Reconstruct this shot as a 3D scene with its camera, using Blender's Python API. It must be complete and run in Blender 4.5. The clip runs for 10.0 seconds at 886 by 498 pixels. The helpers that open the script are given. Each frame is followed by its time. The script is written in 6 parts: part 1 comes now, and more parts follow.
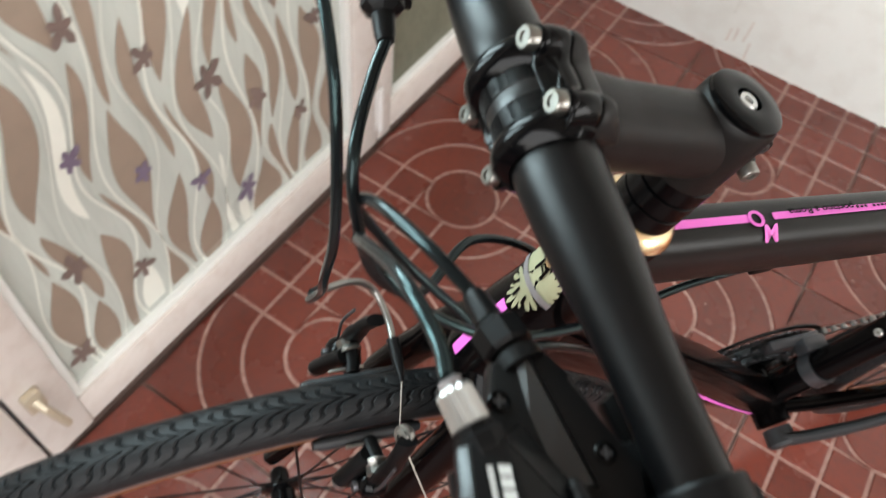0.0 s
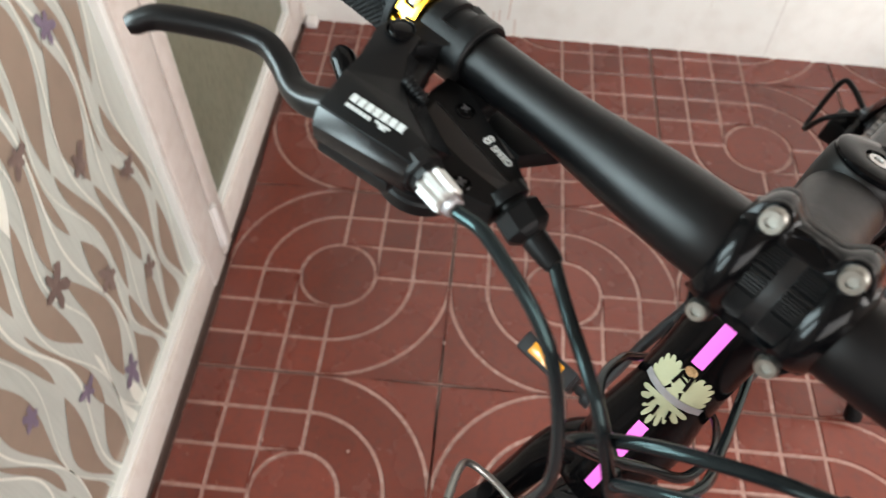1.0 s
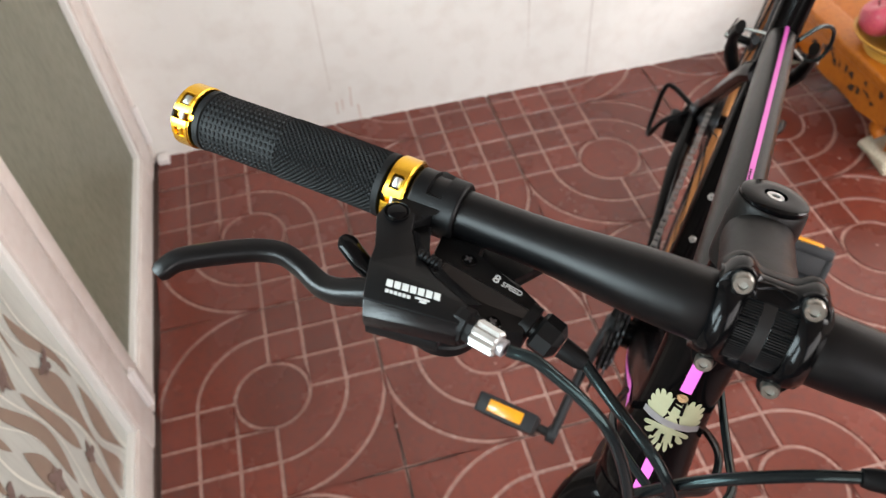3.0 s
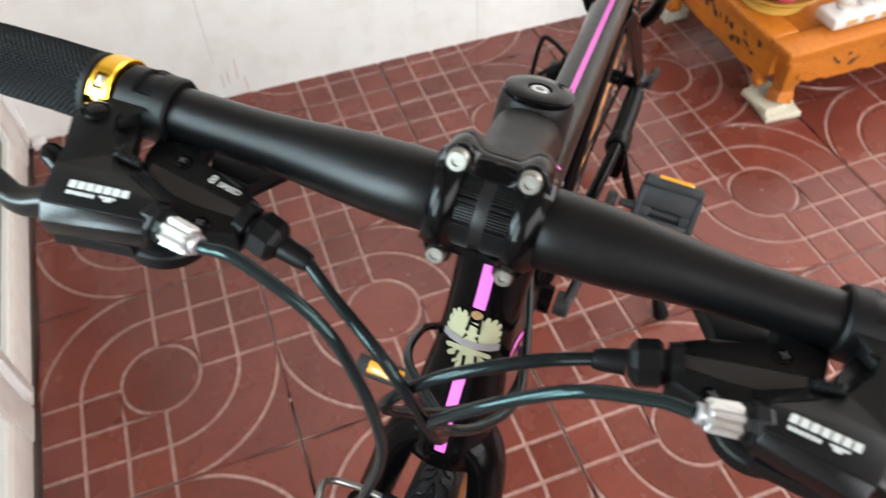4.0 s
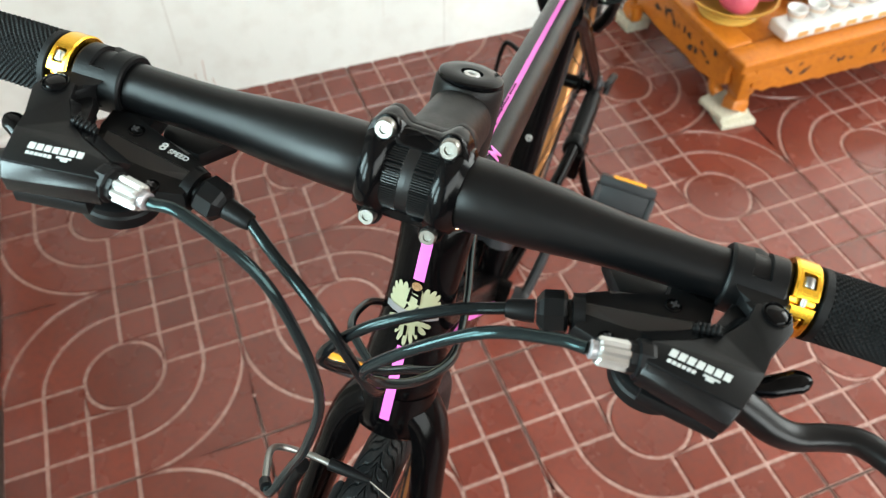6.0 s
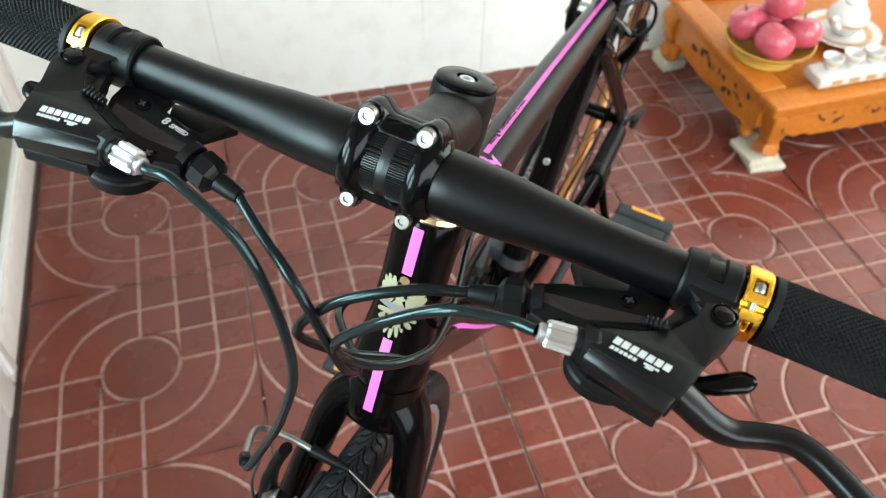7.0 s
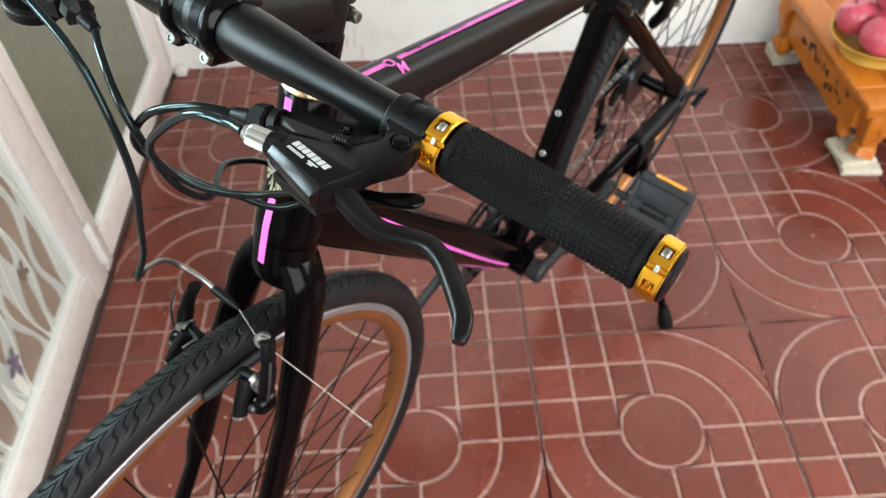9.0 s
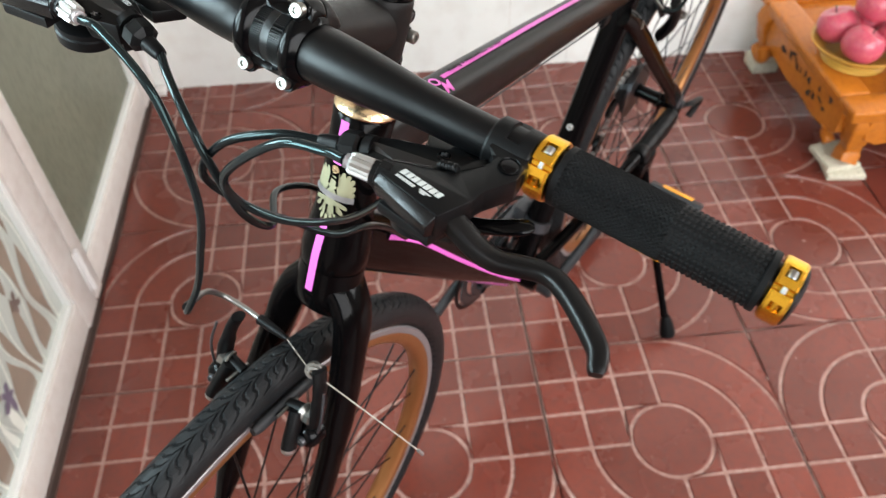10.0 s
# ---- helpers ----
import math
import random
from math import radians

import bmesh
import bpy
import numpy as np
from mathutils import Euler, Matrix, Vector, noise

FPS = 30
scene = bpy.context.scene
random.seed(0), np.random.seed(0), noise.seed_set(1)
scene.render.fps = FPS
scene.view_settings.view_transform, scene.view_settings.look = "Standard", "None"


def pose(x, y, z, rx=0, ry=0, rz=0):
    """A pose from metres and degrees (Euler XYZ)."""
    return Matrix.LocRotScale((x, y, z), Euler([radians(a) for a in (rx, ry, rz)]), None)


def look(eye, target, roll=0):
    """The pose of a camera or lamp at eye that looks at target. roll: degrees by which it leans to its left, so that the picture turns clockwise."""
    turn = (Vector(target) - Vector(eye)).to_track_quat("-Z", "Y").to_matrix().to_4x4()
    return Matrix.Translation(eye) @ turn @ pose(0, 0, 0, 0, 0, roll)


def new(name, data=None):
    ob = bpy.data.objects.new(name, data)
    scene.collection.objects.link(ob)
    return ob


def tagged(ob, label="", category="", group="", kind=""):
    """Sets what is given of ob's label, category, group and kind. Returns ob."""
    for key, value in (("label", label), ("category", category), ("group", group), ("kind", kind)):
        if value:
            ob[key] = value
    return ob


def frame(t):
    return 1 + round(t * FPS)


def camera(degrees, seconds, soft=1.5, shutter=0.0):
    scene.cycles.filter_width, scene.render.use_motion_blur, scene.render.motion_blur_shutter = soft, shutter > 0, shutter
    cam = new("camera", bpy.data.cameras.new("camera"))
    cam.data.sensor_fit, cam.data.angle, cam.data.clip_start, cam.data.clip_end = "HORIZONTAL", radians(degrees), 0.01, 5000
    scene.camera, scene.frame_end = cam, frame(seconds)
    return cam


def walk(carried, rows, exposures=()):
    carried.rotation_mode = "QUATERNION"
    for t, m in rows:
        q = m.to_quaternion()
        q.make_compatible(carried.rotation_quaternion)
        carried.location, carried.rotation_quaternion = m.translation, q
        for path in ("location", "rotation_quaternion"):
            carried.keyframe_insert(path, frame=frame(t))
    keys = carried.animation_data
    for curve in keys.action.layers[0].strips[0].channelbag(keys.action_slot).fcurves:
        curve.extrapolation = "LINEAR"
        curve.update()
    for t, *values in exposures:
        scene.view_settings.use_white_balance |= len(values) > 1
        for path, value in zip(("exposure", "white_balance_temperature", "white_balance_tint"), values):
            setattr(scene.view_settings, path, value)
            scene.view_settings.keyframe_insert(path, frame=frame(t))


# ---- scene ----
cam = camera(59.3, 10.0, soft=1.2, shutter=0.3)
cam.data.dof.use_dof, cam.data.dof.focus_distance, cam.data.dof.aperture_fstop = True, 0.4, 14.0
PATH = [
    (0, (-0.202, -0.63, 1.138), (-0.734, 0.394, -0.496), 7.5),
    (0.5, (-0.272, -0.588, 1.14), (-0.575, 0.551, -0.476), 4.7),
    (1, (-0.364, -0.593, 1.147), (-0.448, 0.616, -0.445), 1.5),
    (1.5, (-0.414, -0.588, 1.185), (-0.349, 0.682, -0.36), -1.7),
    (2, (-0.425, -0.581, 1.206), (-0.274, 0.73, -0.297), -3.8),
    (2.2, (-0.424, -0.575, 1.212), (-0.271, 0.694, -0.326), -4.6),
    (3.3, (-0.416, -0.605, 1.204), (-0.133, 0.695, -0.29), -4.5),
    (3.5, (-0.405, -0.61, 1.193), (-0.095, 0.669, -0.314), -4.1),
    (4, (-0.345, -0.628, 1.163), (0.041, 0.593, -0.373), -3.0),
    (4.5, (-0.324, -0.653, 1.16), (0.105, 0.529, -0.395), -2.4),
    (5, (-0.334, -0.653, 1.166), (0.111, 0.516, -0.394), -2.1),
    (5.5, (-0.342, -0.657, 1.171), (0.104, 0.528, -0.378), -1.6),
    (5.7, (-0.342, -0.66, 1.172), (0.123, 0.532, -0.365), -0.5),
    (7, (-0.324, -0.698, 1.174), (0.073, 0.597, -0.297), 1.3),
    (7.5, (-0.318, -0.724, 1.174), (-0.004, 0.593, -0.298), 1.1),
    (8, (-0.231, -0.769, 1.177), (-0.049, 0.566, -0.301), -0.5),
    (8.5, (-0.168, -0.81, 1.168), (-0.082, 0.528, -0.316), -1.7),
    (9, (-0.153, -0.834, 1.173), (-0.139, 0.512, -0.307), -3.1),
    (9.5, (-0.169, -0.839, 1.178), (-0.146, 0.512, -0.296), -3.0),
    (10, (-0.219, -0.815, 1.171), (-0.11, 0.546, -0.29), -1.9),
]
walk(cam, [(t, look(eye, target, roll)) for t, eye, target, roll in PATH], [(0, 0.1, 6450, 9), (1, 0.08, 6600, 11), (2.2, 0.04, 6750, 15), (3.5, 0.02, 6450, 14), (4, 0.22, 6350, 11), (4.5, 0.33, 6350, 1), (5.7, 0.39, 6300, 1), (7, 0.31, 6100, 1), (7.5, 0.29, 6200, 2), (8.5, 0.17, 6300, 5), (10, 0.21, 6300, 9)])

# ---- light ----
world = bpy.data.worlds.new("world")
scene.world = world
world.use_nodes = True
wn = world.node_tree.nodes
sky = wn.new("ShaderNodeTexSky")
sky.sky_type = "NISHITA"
sky.sun_disc = False
sky.sun_elevation, sky.sun_rotation = radians(73.6), radians(166)
world.node_tree.links.new(sky.outputs[0], wn["Background"].inputs[0])
wn["Background"].inputs[1].default_value = 0.12


def lamp(name, kind, matrix, power, size=(1, 1), tint=(1, 1, 1)):
    data = bpy.data.lights.new(name, kind)
    data.energy, data.color = power, tint
    if kind == "AREA":
        data.shape, data.size, data.size_y = "RECTANGLE", size[0], size[1]
    ob = new(name, data)
    ob.matrix_world = matrix
    return ob


sun = lamp("sun", "SUN", look((1, -4, 14), (0, 0, 0)), 1.0, tint=(1, 0.95, 0.88))
sun.data.angle = radians(10)
lamp("daylight_in_the_entrance", "AREA", look((1.35, -2.55, 1.6), (0.9, 0.6, 0.85)), 128, (3.0, 1.6), (1.0, 0.97, 0.94))
lamp("daylight_in_the_side_window", "AREA", look((3.45, -0.3, 1.75), (0.0, 0.1, 0.5)), 88, (1.7, 1.4), (1.0, 0.97, 0.93))
# Small bluish lamps added before the unseen upper panes, for teal highlights on cables.
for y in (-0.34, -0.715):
    lamp("added_cool_lamp_at_door_pane", "AREA", pose(-0.806, y, 1.18, 0, -90, 0), 9, (0.42, 0.22), (0.74, 0.95, 1.0))


# ---- materials ----
def mat(name, colour, rough=0.5, metal=0.0, vary=0.15, scale=40.0, bump=0.0, bscale=200.0, spec=0.5, coat=0.0, stain=None, tint=None, stretch=None):
    """A surface with two scales of colour variation and a fine relief."""
    m = bpy.data.materials.new(name)
    m.use_nodes = True
    nt = m.node_tree
    b = nt.nodes["Principled BSDF"]
    tc = nt.nodes.new("ShaderNodeTexCoord")
    geo = nt.nodes.new("ShaderNodeObjectInfo")
    add = nt.nodes.new("ShaderNodeVectorMath")
    add.operation = "ADD"
    nt.links.new(tc.outputs["Object"], add.inputs[0])
    nt.links.new(geo.outputs["Location"], add.inputs[1])
    big = nt.nodes.new("ShaderNodeTexNoise")
    big.inputs["Scale"].default_value, big.inputs["Detail"].default_value = scale * 0.18, 5
    small = nt.nodes.new("ShaderNodeTexNoise")
    small.inputs["Scale"].default_value, small.inputs["Detail"].default_value = scale * 4, 6
    mix = nt.nodes.new("ShaderNodeMix")
    mix.data_type = "RGBA"
    mix2 = nt.nodes.new("ShaderNodeMix")
    mix2.data_type = "RGBA"
    where = add.outputs[0]
    if stretch:
        mp = nt.nodes.new("ShaderNodeMapping")
        mp.inputs["Scale"].default_value = stretch
        nt.links.new(where, mp.inputs["Vector"])
        where = mp.outputs[0]
    for t in (big, small):
        nt.links.new(where, t.inputs["Vector"])
    dark = tuple(c * (1 - vary) for c in colour)
    light = tuple(min(1, c * (1 + vary)) for c in colour)
    mix.inputs[6].default_value, mix.inputs[7].default_value = (*dark, 1), (*light, 1)
    nt.links.new(big.outputs[0], mix.inputs[0])
    nt.links.new(mix.outputs[2], mix2.inputs[6])
    mix2.inputs[7].default_value = (*(stain or tuple(c * (1 - vary * 0.8) for c in colour)), 1)
    ramp = nt.nodes.new("ShaderNodeMapRange")
    ramp.inputs[1].default_value, ramp.inputs[2].default_value, ramp.inputs[4].default_value = 0.45, 0.75, 0.6
    nt.links.new(small.outputs[0], ramp.inputs[0])
    nt.links.new(ramp.outputs[0], mix2.inputs[0])
    nt.links.new(mix2.outputs[2], b.inputs["Base Color"])
    rr = nt.nodes.new("ShaderNodeMapRange")
    rr.inputs[3].default_value, rr.inputs[4].default_value = max(0.03, rough * 0.82), min(1, rough * 1.18)
    nt.links.new(small.outputs[0], rr.inputs[0])
    nt.links.new(rr.outputs[0], b.inputs["Roughness"])
    b.inputs["Metallic"].default_value = metal
    b.inputs["Specular IOR Level"].default_value = spec
    b.inputs["Coat Weight"].default_value = coat
    b.inputs["Coat Roughness"].default_value = 0.06
    if tint:
        b.inputs["Specular Tint"].default_value = (*tint, 1)
    if bump:
        bn = nt.nodes.new("ShaderNodeTexNoise")
        bn.inputs["Scale"].default_value, bn.inputs["Detail"].default_value = bscale, 4
        nt.links.new(add.outputs[0], bn.inputs["Vector"])
        bp = nt.nodes.new("ShaderNodeBump")
        bp.inputs["Strength"].default_value, bp.inputs["Distance"].default_value = bump, 0.001
        nt.links.new(bn.outputs[0], bp.inputs["Height"])
        nt.links.new(bp.outputs[0], b.inputs["Normal"])
    return m


def worn_tile(m):
    """Adds dull traffic patches, a wavy glaze and fine pale scratches to a tile."""
    nt = m.node_tree
    b = nt.nodes["Principled BSDF"]
    geo = nt.nodes.new("ShaderNodeNewGeometry")

    def noise(scale, detail, stretch=(1, 1, 1)):
        mp = nt.nodes.new("ShaderNodeMapping")
        mp.inputs["Scale"].default_value = stretch
        mp.inputs["Rotation"].default_value = (0, 0, 0.6)
        n = nt.nodes.new("ShaderNodeTexNoise")
        n.inputs["Scale"].default_value, n.inputs["Detail"].default_value = scale, detail
        nt.links.new(geo.outputs["Position"], mp.inputs["Vector"])
        nt.links.new(mp.outputs[0], n.inputs["Vector"])
        return n

    def between(src, lo, hi, a, c):
        r = nt.nodes.new("ShaderNodeMapRange")
        for k, v in ((1, lo), (2, hi), (3, a), (4, c)):
            r.inputs[k].default_value = v
        nt.links.new(src, r.inputs[0])
        return r.outputs[0]

    traffic, glaze, scratch, spot = noise(9, 6), noise(16, 2), noise(60, 3, (1, 14, 1)), noise(75, 2)
    nt.links.new(between(traffic.outputs[0], 0.35, 0.68, 0.15, 0.36), b.inputs["Roughness"])
    base = b.inputs["Base Color"].links[0].from_socket
    dust = nt.nodes.new("ShaderNodeMix")
    dust.data_type = "RGBA"
    dust.inputs[7].default_value = (0.26, 0.13, 0.1, 1)
    nt.links.new(base, dust.inputs[6])
    worn = nt.nodes.new("ShaderNodeMath")
    worn.operation = "MAXIMUM"
    nt.links.new(between(scratch.outputs[0], 0.7, 0.78, 0.0, 0.35), worn.inputs[0])
    nt.links.new(between(spot.outputs[0], 0.71, 0.76, 0.0, 0.5), worn.inputs[1])
    nt.links.new(worn.outputs[0], dust.inputs[0])
    # no two pressed fields are fired quite alike
    who = nt.nodes.new("ShaderNodeObjectInfo")
    sums = nt.nodes.new("ShaderNodeMath")
    sums.operation = "ADD"
    nt.links.new(geo.outputs["Random Per Island"], sums.inputs[0])
    nt.links.new(who.outputs["Random"], sums.inputs[1])
    part_of = nt.nodes.new("ShaderNodeMath")
    part_of.operation = "FRACT"
    nt.links.new(sums.outputs[0], part_of.inputs[0])
    tone = nt.nodes.new("ShaderNodeVectorMath")
    tone.operation = "SCALE"
    nt.links.new(dust.outputs[2], tone.inputs[0])
    nt.links.new(between(part_of.outputs[0], 0.0, 1.0, 0.84, 1.16), tone.inputs["Scale"])
    nt.links.new(tone.outputs[0], b.inputs["Base Color"])
    bp = nt.nodes.new("ShaderNodeBump")
    bp.inputs["Strength"].default_value, bp.inputs["Distance"].default_value = 0.35, 0.004
    nt.links.new(glaze.outputs[0], bp.inputs["Height"])
    nt.links.new(b.inputs["Normal"].links[0].from_socket, bp.inputs["Normal"])
    nt.links.new(bp.outputs[0], b.inputs["Normal"])
    return m


M = {
    "bar": mat("anodised_black", (0.0014, 0.0014, 0.0016), 0.34, 0.0, 0.1, 60, 0.08, 2500, spec=0.2),
    "tube": mat("satin_black_tube", (0.0042, 0.0040, 0.0038), 0.34, 0.0, 0.12, 60, 0.1, 2500, spec=0.18),
    "frame": mat("gloss_black_paint", (0.0012, 0.001, 0.0011), 0.16, 0.0, 0.15, 20, spec=0.06, coat=0.03),
    "matt": mat("satin_black_paint", (0.007, 0.0063, 0.006), 0.42, 0.0, 0.1, 60, 0.1, 2500, spec=0.13),
    "gloss": mat("polished_black", (0.0012, 0.0012, 0.0014), 0.16, 0.0, 0.1, 30, spec=0.11),
    "plastic": mat("black_plastic", (0.0022, 0.0022, 0.0024), 0.4, 0.0, 0.12, 80, 0.1, 1800, spec=0.13),
    "satin": mat("satin_black_moulding", (0.002, 0.002, 0.0023), 0.25, 0.0, 0.12, 80, 0.1, 1800, spec=0.25),
    "ridge": mat("smooth_black_facet", (0.003, 0.003, 0.0033), 0.3, 0.0, 0.12, 80, 0.1, 1800, spec=0.5),
    "plastic2": mat("dark_grey_plastic", (0.018, 0.019, 0.0205), 0.45, 0.0, 0.12, 80, 0.2, 1800, spec=0.25),
    "rubber": mat("grip_rubber", (0.0042, 0.0044, 0.0046), 0.5, 0.0, 0.15, 120, 0.3, 1500, spec=0.09),
    # Darker copy of the tyre rubber: shade inside the grooves, put into colour.
    "tread": mat("shaded_tyre_groove", (0.0042, 0.0044, 0.0047), 0.7, 0.0, 0.2, 40, spec=0.06),
    "tyre": mat("tyre_rubber", (0.0085, 0.009, 0.0098), 0.45, 0.0, 0.3, 40, 0.3, 900, stain=(0.014, 0.014, 0.014), spec=0.15),
    "silver": mat("bright_steel", (0.24, 0.235, 0.22), 0.4, 1.0, 0.25, 100),
    "bolt": mat("stainless_bolt", (0.2, 0.193, 0.175), 0.3, 1.0, 0.2, 200),
    "socket": mat("bolt_socket", (0.2, 0.19, 0.17), 0.4, 0.8, 0.3, 200),
    "knurl": mat("satin_black_ribs", (0.004, 0.004, 0.0042), 0.32, 0.0, 0.1, 60, spec=0.3),
    "alu": mat("machined_aluminium", (0.46, 0.46, 0.45), 0.36, 1.0, 0.08, 100),
    "steel": mat("dark_steel", (0.07, 0.07, 0.075), 0.38, 0.8, 0.2, 100),
    "gold": mat("gold_anodised", (0.75, 0.43, 0.04), 0.25, 1.0, 0.05, 100),
    "brass": mat("pale_gold_headset", (0.85, 0.66, 0.4), 0.25, 1.0, 0.08, 100),
    "pink": mat("pink_decal", (0.57, 0.1, 0.42), 0.4, 0.0, 0.05, 100),
    "cream": mat("cream_decal", (0.22, 0.205, 0.125), 0.45, 0.0, 0.12, 300),
    "white": mat("white_print", (0.36, 0.37, 0.36), 0.5, 0.0, 0.05, 100),
    "cable": mat("cable_sheath", (0.006, 0.007, 0.0075), 0.1, 0.0, 0.1, 60, spec=0.24, tint=(0.6, 1.0, 1.0)),
    "cable2": mat("dull_cable_sheath", (0.004, 0.0045, 0.005), 0.2, 0.0, 0.1, 60, spec=0.2, tint=(0.7, 1.0, 1.0)),
    "bronze": mat("bronze_rim", (0.36, 0.16, 0.058), 0.34, 0.8, 0.12, 30),
    "track": mat("brake_track", (0.25, 0.23, 0.235), 0.4, 0.6, 0.15, 60),
    "amber": mat("amber_reflector", (0.95, 0.36, 0.01), 0.3, 0.0, 0.1, 100, coat=0.4),
    "tile": worn_tile(mat("red_clay_tile", (0.142, 0.0325, 0.0215), 0.23, 0.0, 0.5, 20, 0.12, 500, spec=0.5, stain=(0.088, 0.030, 0.024))),
    "groove": mat("dusty_tile_groove", (0.30, 0.165, 0.135), 0.45, 0.0, 0.55, 26, 0.3, 500, stain=(0.54, 0.40, 0.35)),
    "seam": mat("dirty_floor_joint", (0.075, 0.045, 0.036), 0.85, 0.0, 0.4, 30, 0.3, 500),
    "wall": mat("white_wall_panel", (0.8, 0.8, 0.765), 0.45, 0.0, 0.05, 5, 0.05, 60, stain=(0.7, 0.675, 0.63)),
    "plaster": mat("beige_plaster", (0.46, 0.42, 0.38), 0.7, 0.0, 0.05, 6, 0.1, 60),
    "ceiling": mat("brownish_ceiling", (0.36, 0.31, 0.27), 0.7, 0.0, 0.04, 6),
    "wire": mat("dull_brake_wire", (0.28, 0.25, 0.22), 0.45, 0.8, 0.1, 100),
    "joint": mat("wall_joint", (0.72, 0.7, 0.66), 0.8, 0.0, 0.3, 30),
    "scuff": mat("red_brown_scuff", (0.67, 0.56, 0.5), 0.7, 0.0, 0.3, 200),
    "doorframe": mat("powder_coated_door", (0.66, 0.61, 0.57), 0.4, 0.0, 0.08, 10, 0.05, 300, stain=(0.54, 0.47, 0.42)),
    "gasket": mat("white_gasket", (0.75, 0.76, 0.73), 0.5, 0.0, 0.05, 40),
    "film": mat("frosted_film_brown", (0.29, 0.23, 0.18), 0.14, 0.0, 0.2, 8, spec=0.6, coat=0.5),
    "filmwhite": mat("frosted_film_white", (0.47, 0.50, 0.46), 0.35, 0.0, 0.28, 14, coat=0.3, stretch=(1, 6, 0.3)),
    "filmline": mat("frosted_film_line", (0.74, 0.75, 0.68), 0.35, 0.0, 0.05, 14, coat=0.3),
    "flower1": mat("violet_film_flower", (0.17, 0.135, 0.19), 0.4, 0.0, 0.4, 60),
    "flower2": mat("brown_film_flower", (0.17, 0.125, 0.11), 0.4, 0.0, 0.4, 60),
    "greenglass": mat("obscured_green_glass", (0.155, 0.157, 0.115), 0.4, 0.0, 0.35, 26, 0.05, 40, spec=0.25, stain=(0.105, 0.108, 0.075), stretch=(1, 1, 0.45)),
    "wood": mat("orange_lacquered_wood", (0.47, 0.15, 0.014), 0.36, 0.0, 0.3, 25, 0.2, 120, spec=0.3, coat=0.08, stain=(0.3, 0.08, 0.01)),
    # Near-black of the apple stalks, also the painted shade of the apron's holes.
    "wooddark": mat("dark_stalk_and_hole_shade", (0.03, 0.015, 0.01), 0.7, 0.0, 0.2, 50),
    "stone": mat("marble_offcut", (0.58, 0.55, 0.44), 0.4, 0.0, 0.3, 45, stain=(0.17, 0.18, 0.08)),
    "apple": mat("red_apple_skin", (0.48, 0.06, 0.11), 0.33, 0.0, 0.45, 60, coat=0.1, stain=(0.6, 0.2, 0.16)),
    "basket": mat("ochre_bowl", (0.5, 0.29, 0.05), 0.4, 0.0, 0.15, 30, 0.1, 200),
    "porcelain": mat("white_porcelain", (0.64, 0.63, 0.61), 0.15, 0.0, 0.03, 60, coat=0.3),
    "giltware": mat("gilt_pattern", (0.6, 0.35, 0.13), 0.35, 0.3, 0.3, 200),
    "chain": mat("steel_chain", (0.3, 0.29, 0.28), 0.35, 0.9, 0.2, 200),
    "tin": mat("hinge_enamel", (0.74, 0.72, 0.7), 0.4, 0.0, 0.06, 60),
    "latch": mat("worn_latch", (0.62, 0.55, 0.42), 0.4, 0.5, 0.3, 120),
}


# ---- builders ----
def part(name, bm, material, parent=None, label="", smooth=True):
    """Links a bmesh as one mesh object, under a thing or a part."""
    me = bpy.data.meshes.new(name)
    bmesh.ops.recalc_face_normals(bm, faces=bm.faces)
    if smooth:
        for f in bm.faces:
            f.smooth = True
        for e in bm.edges:
            e.smooth = len(e.link_faces) == 2 and e.calc_face_angle(0) < 0.7
    bm.to_mesh(me)
    bm.free()
    for m in material if isinstance(material, (list, tuple)) else [material]:
        me.materials.append(M[m])
    ob = new(name, me)
    ob.parent = parent
    if label:
        ob["label"] = label
    return ob


def thing(name, label, category, m=None, group=""):
    ob = new(name)
    ob.empty_display_size = 0.05
    if m is not None:
        ob.matrix_world = m
    return tagged(ob, label, category, group)


def basis(d):
    d = Vector(d).normalized()
    u = d.cross(Vector((0, 0, 1)) if abs(d.z) < 0.9 else Vector((1, 0, 0))).normalized()
    return d, u, d.cross(u)


def smooth_path(pts, k=8):
    """Catmull-Rom through the points."""
    pts = [Vector(p) for p in pts]
    ext = [2 * pts[0] - pts[1]] + pts + [2 * pts[-1] - pts[-2]]
    out = []
    for i in range(1, len(ext) - 2):
        a, b, c, d = ext[i - 1 : i + 3]
        for j in range(k):
            t = j / k
            out.append(0.5 * (2 * b + (c - a) * t + (2 * a - 5 * b + 4 * c - d) * t * t + (3 * b - a - 3 * c + d) * t**3))
    return out + [pts[-1]]


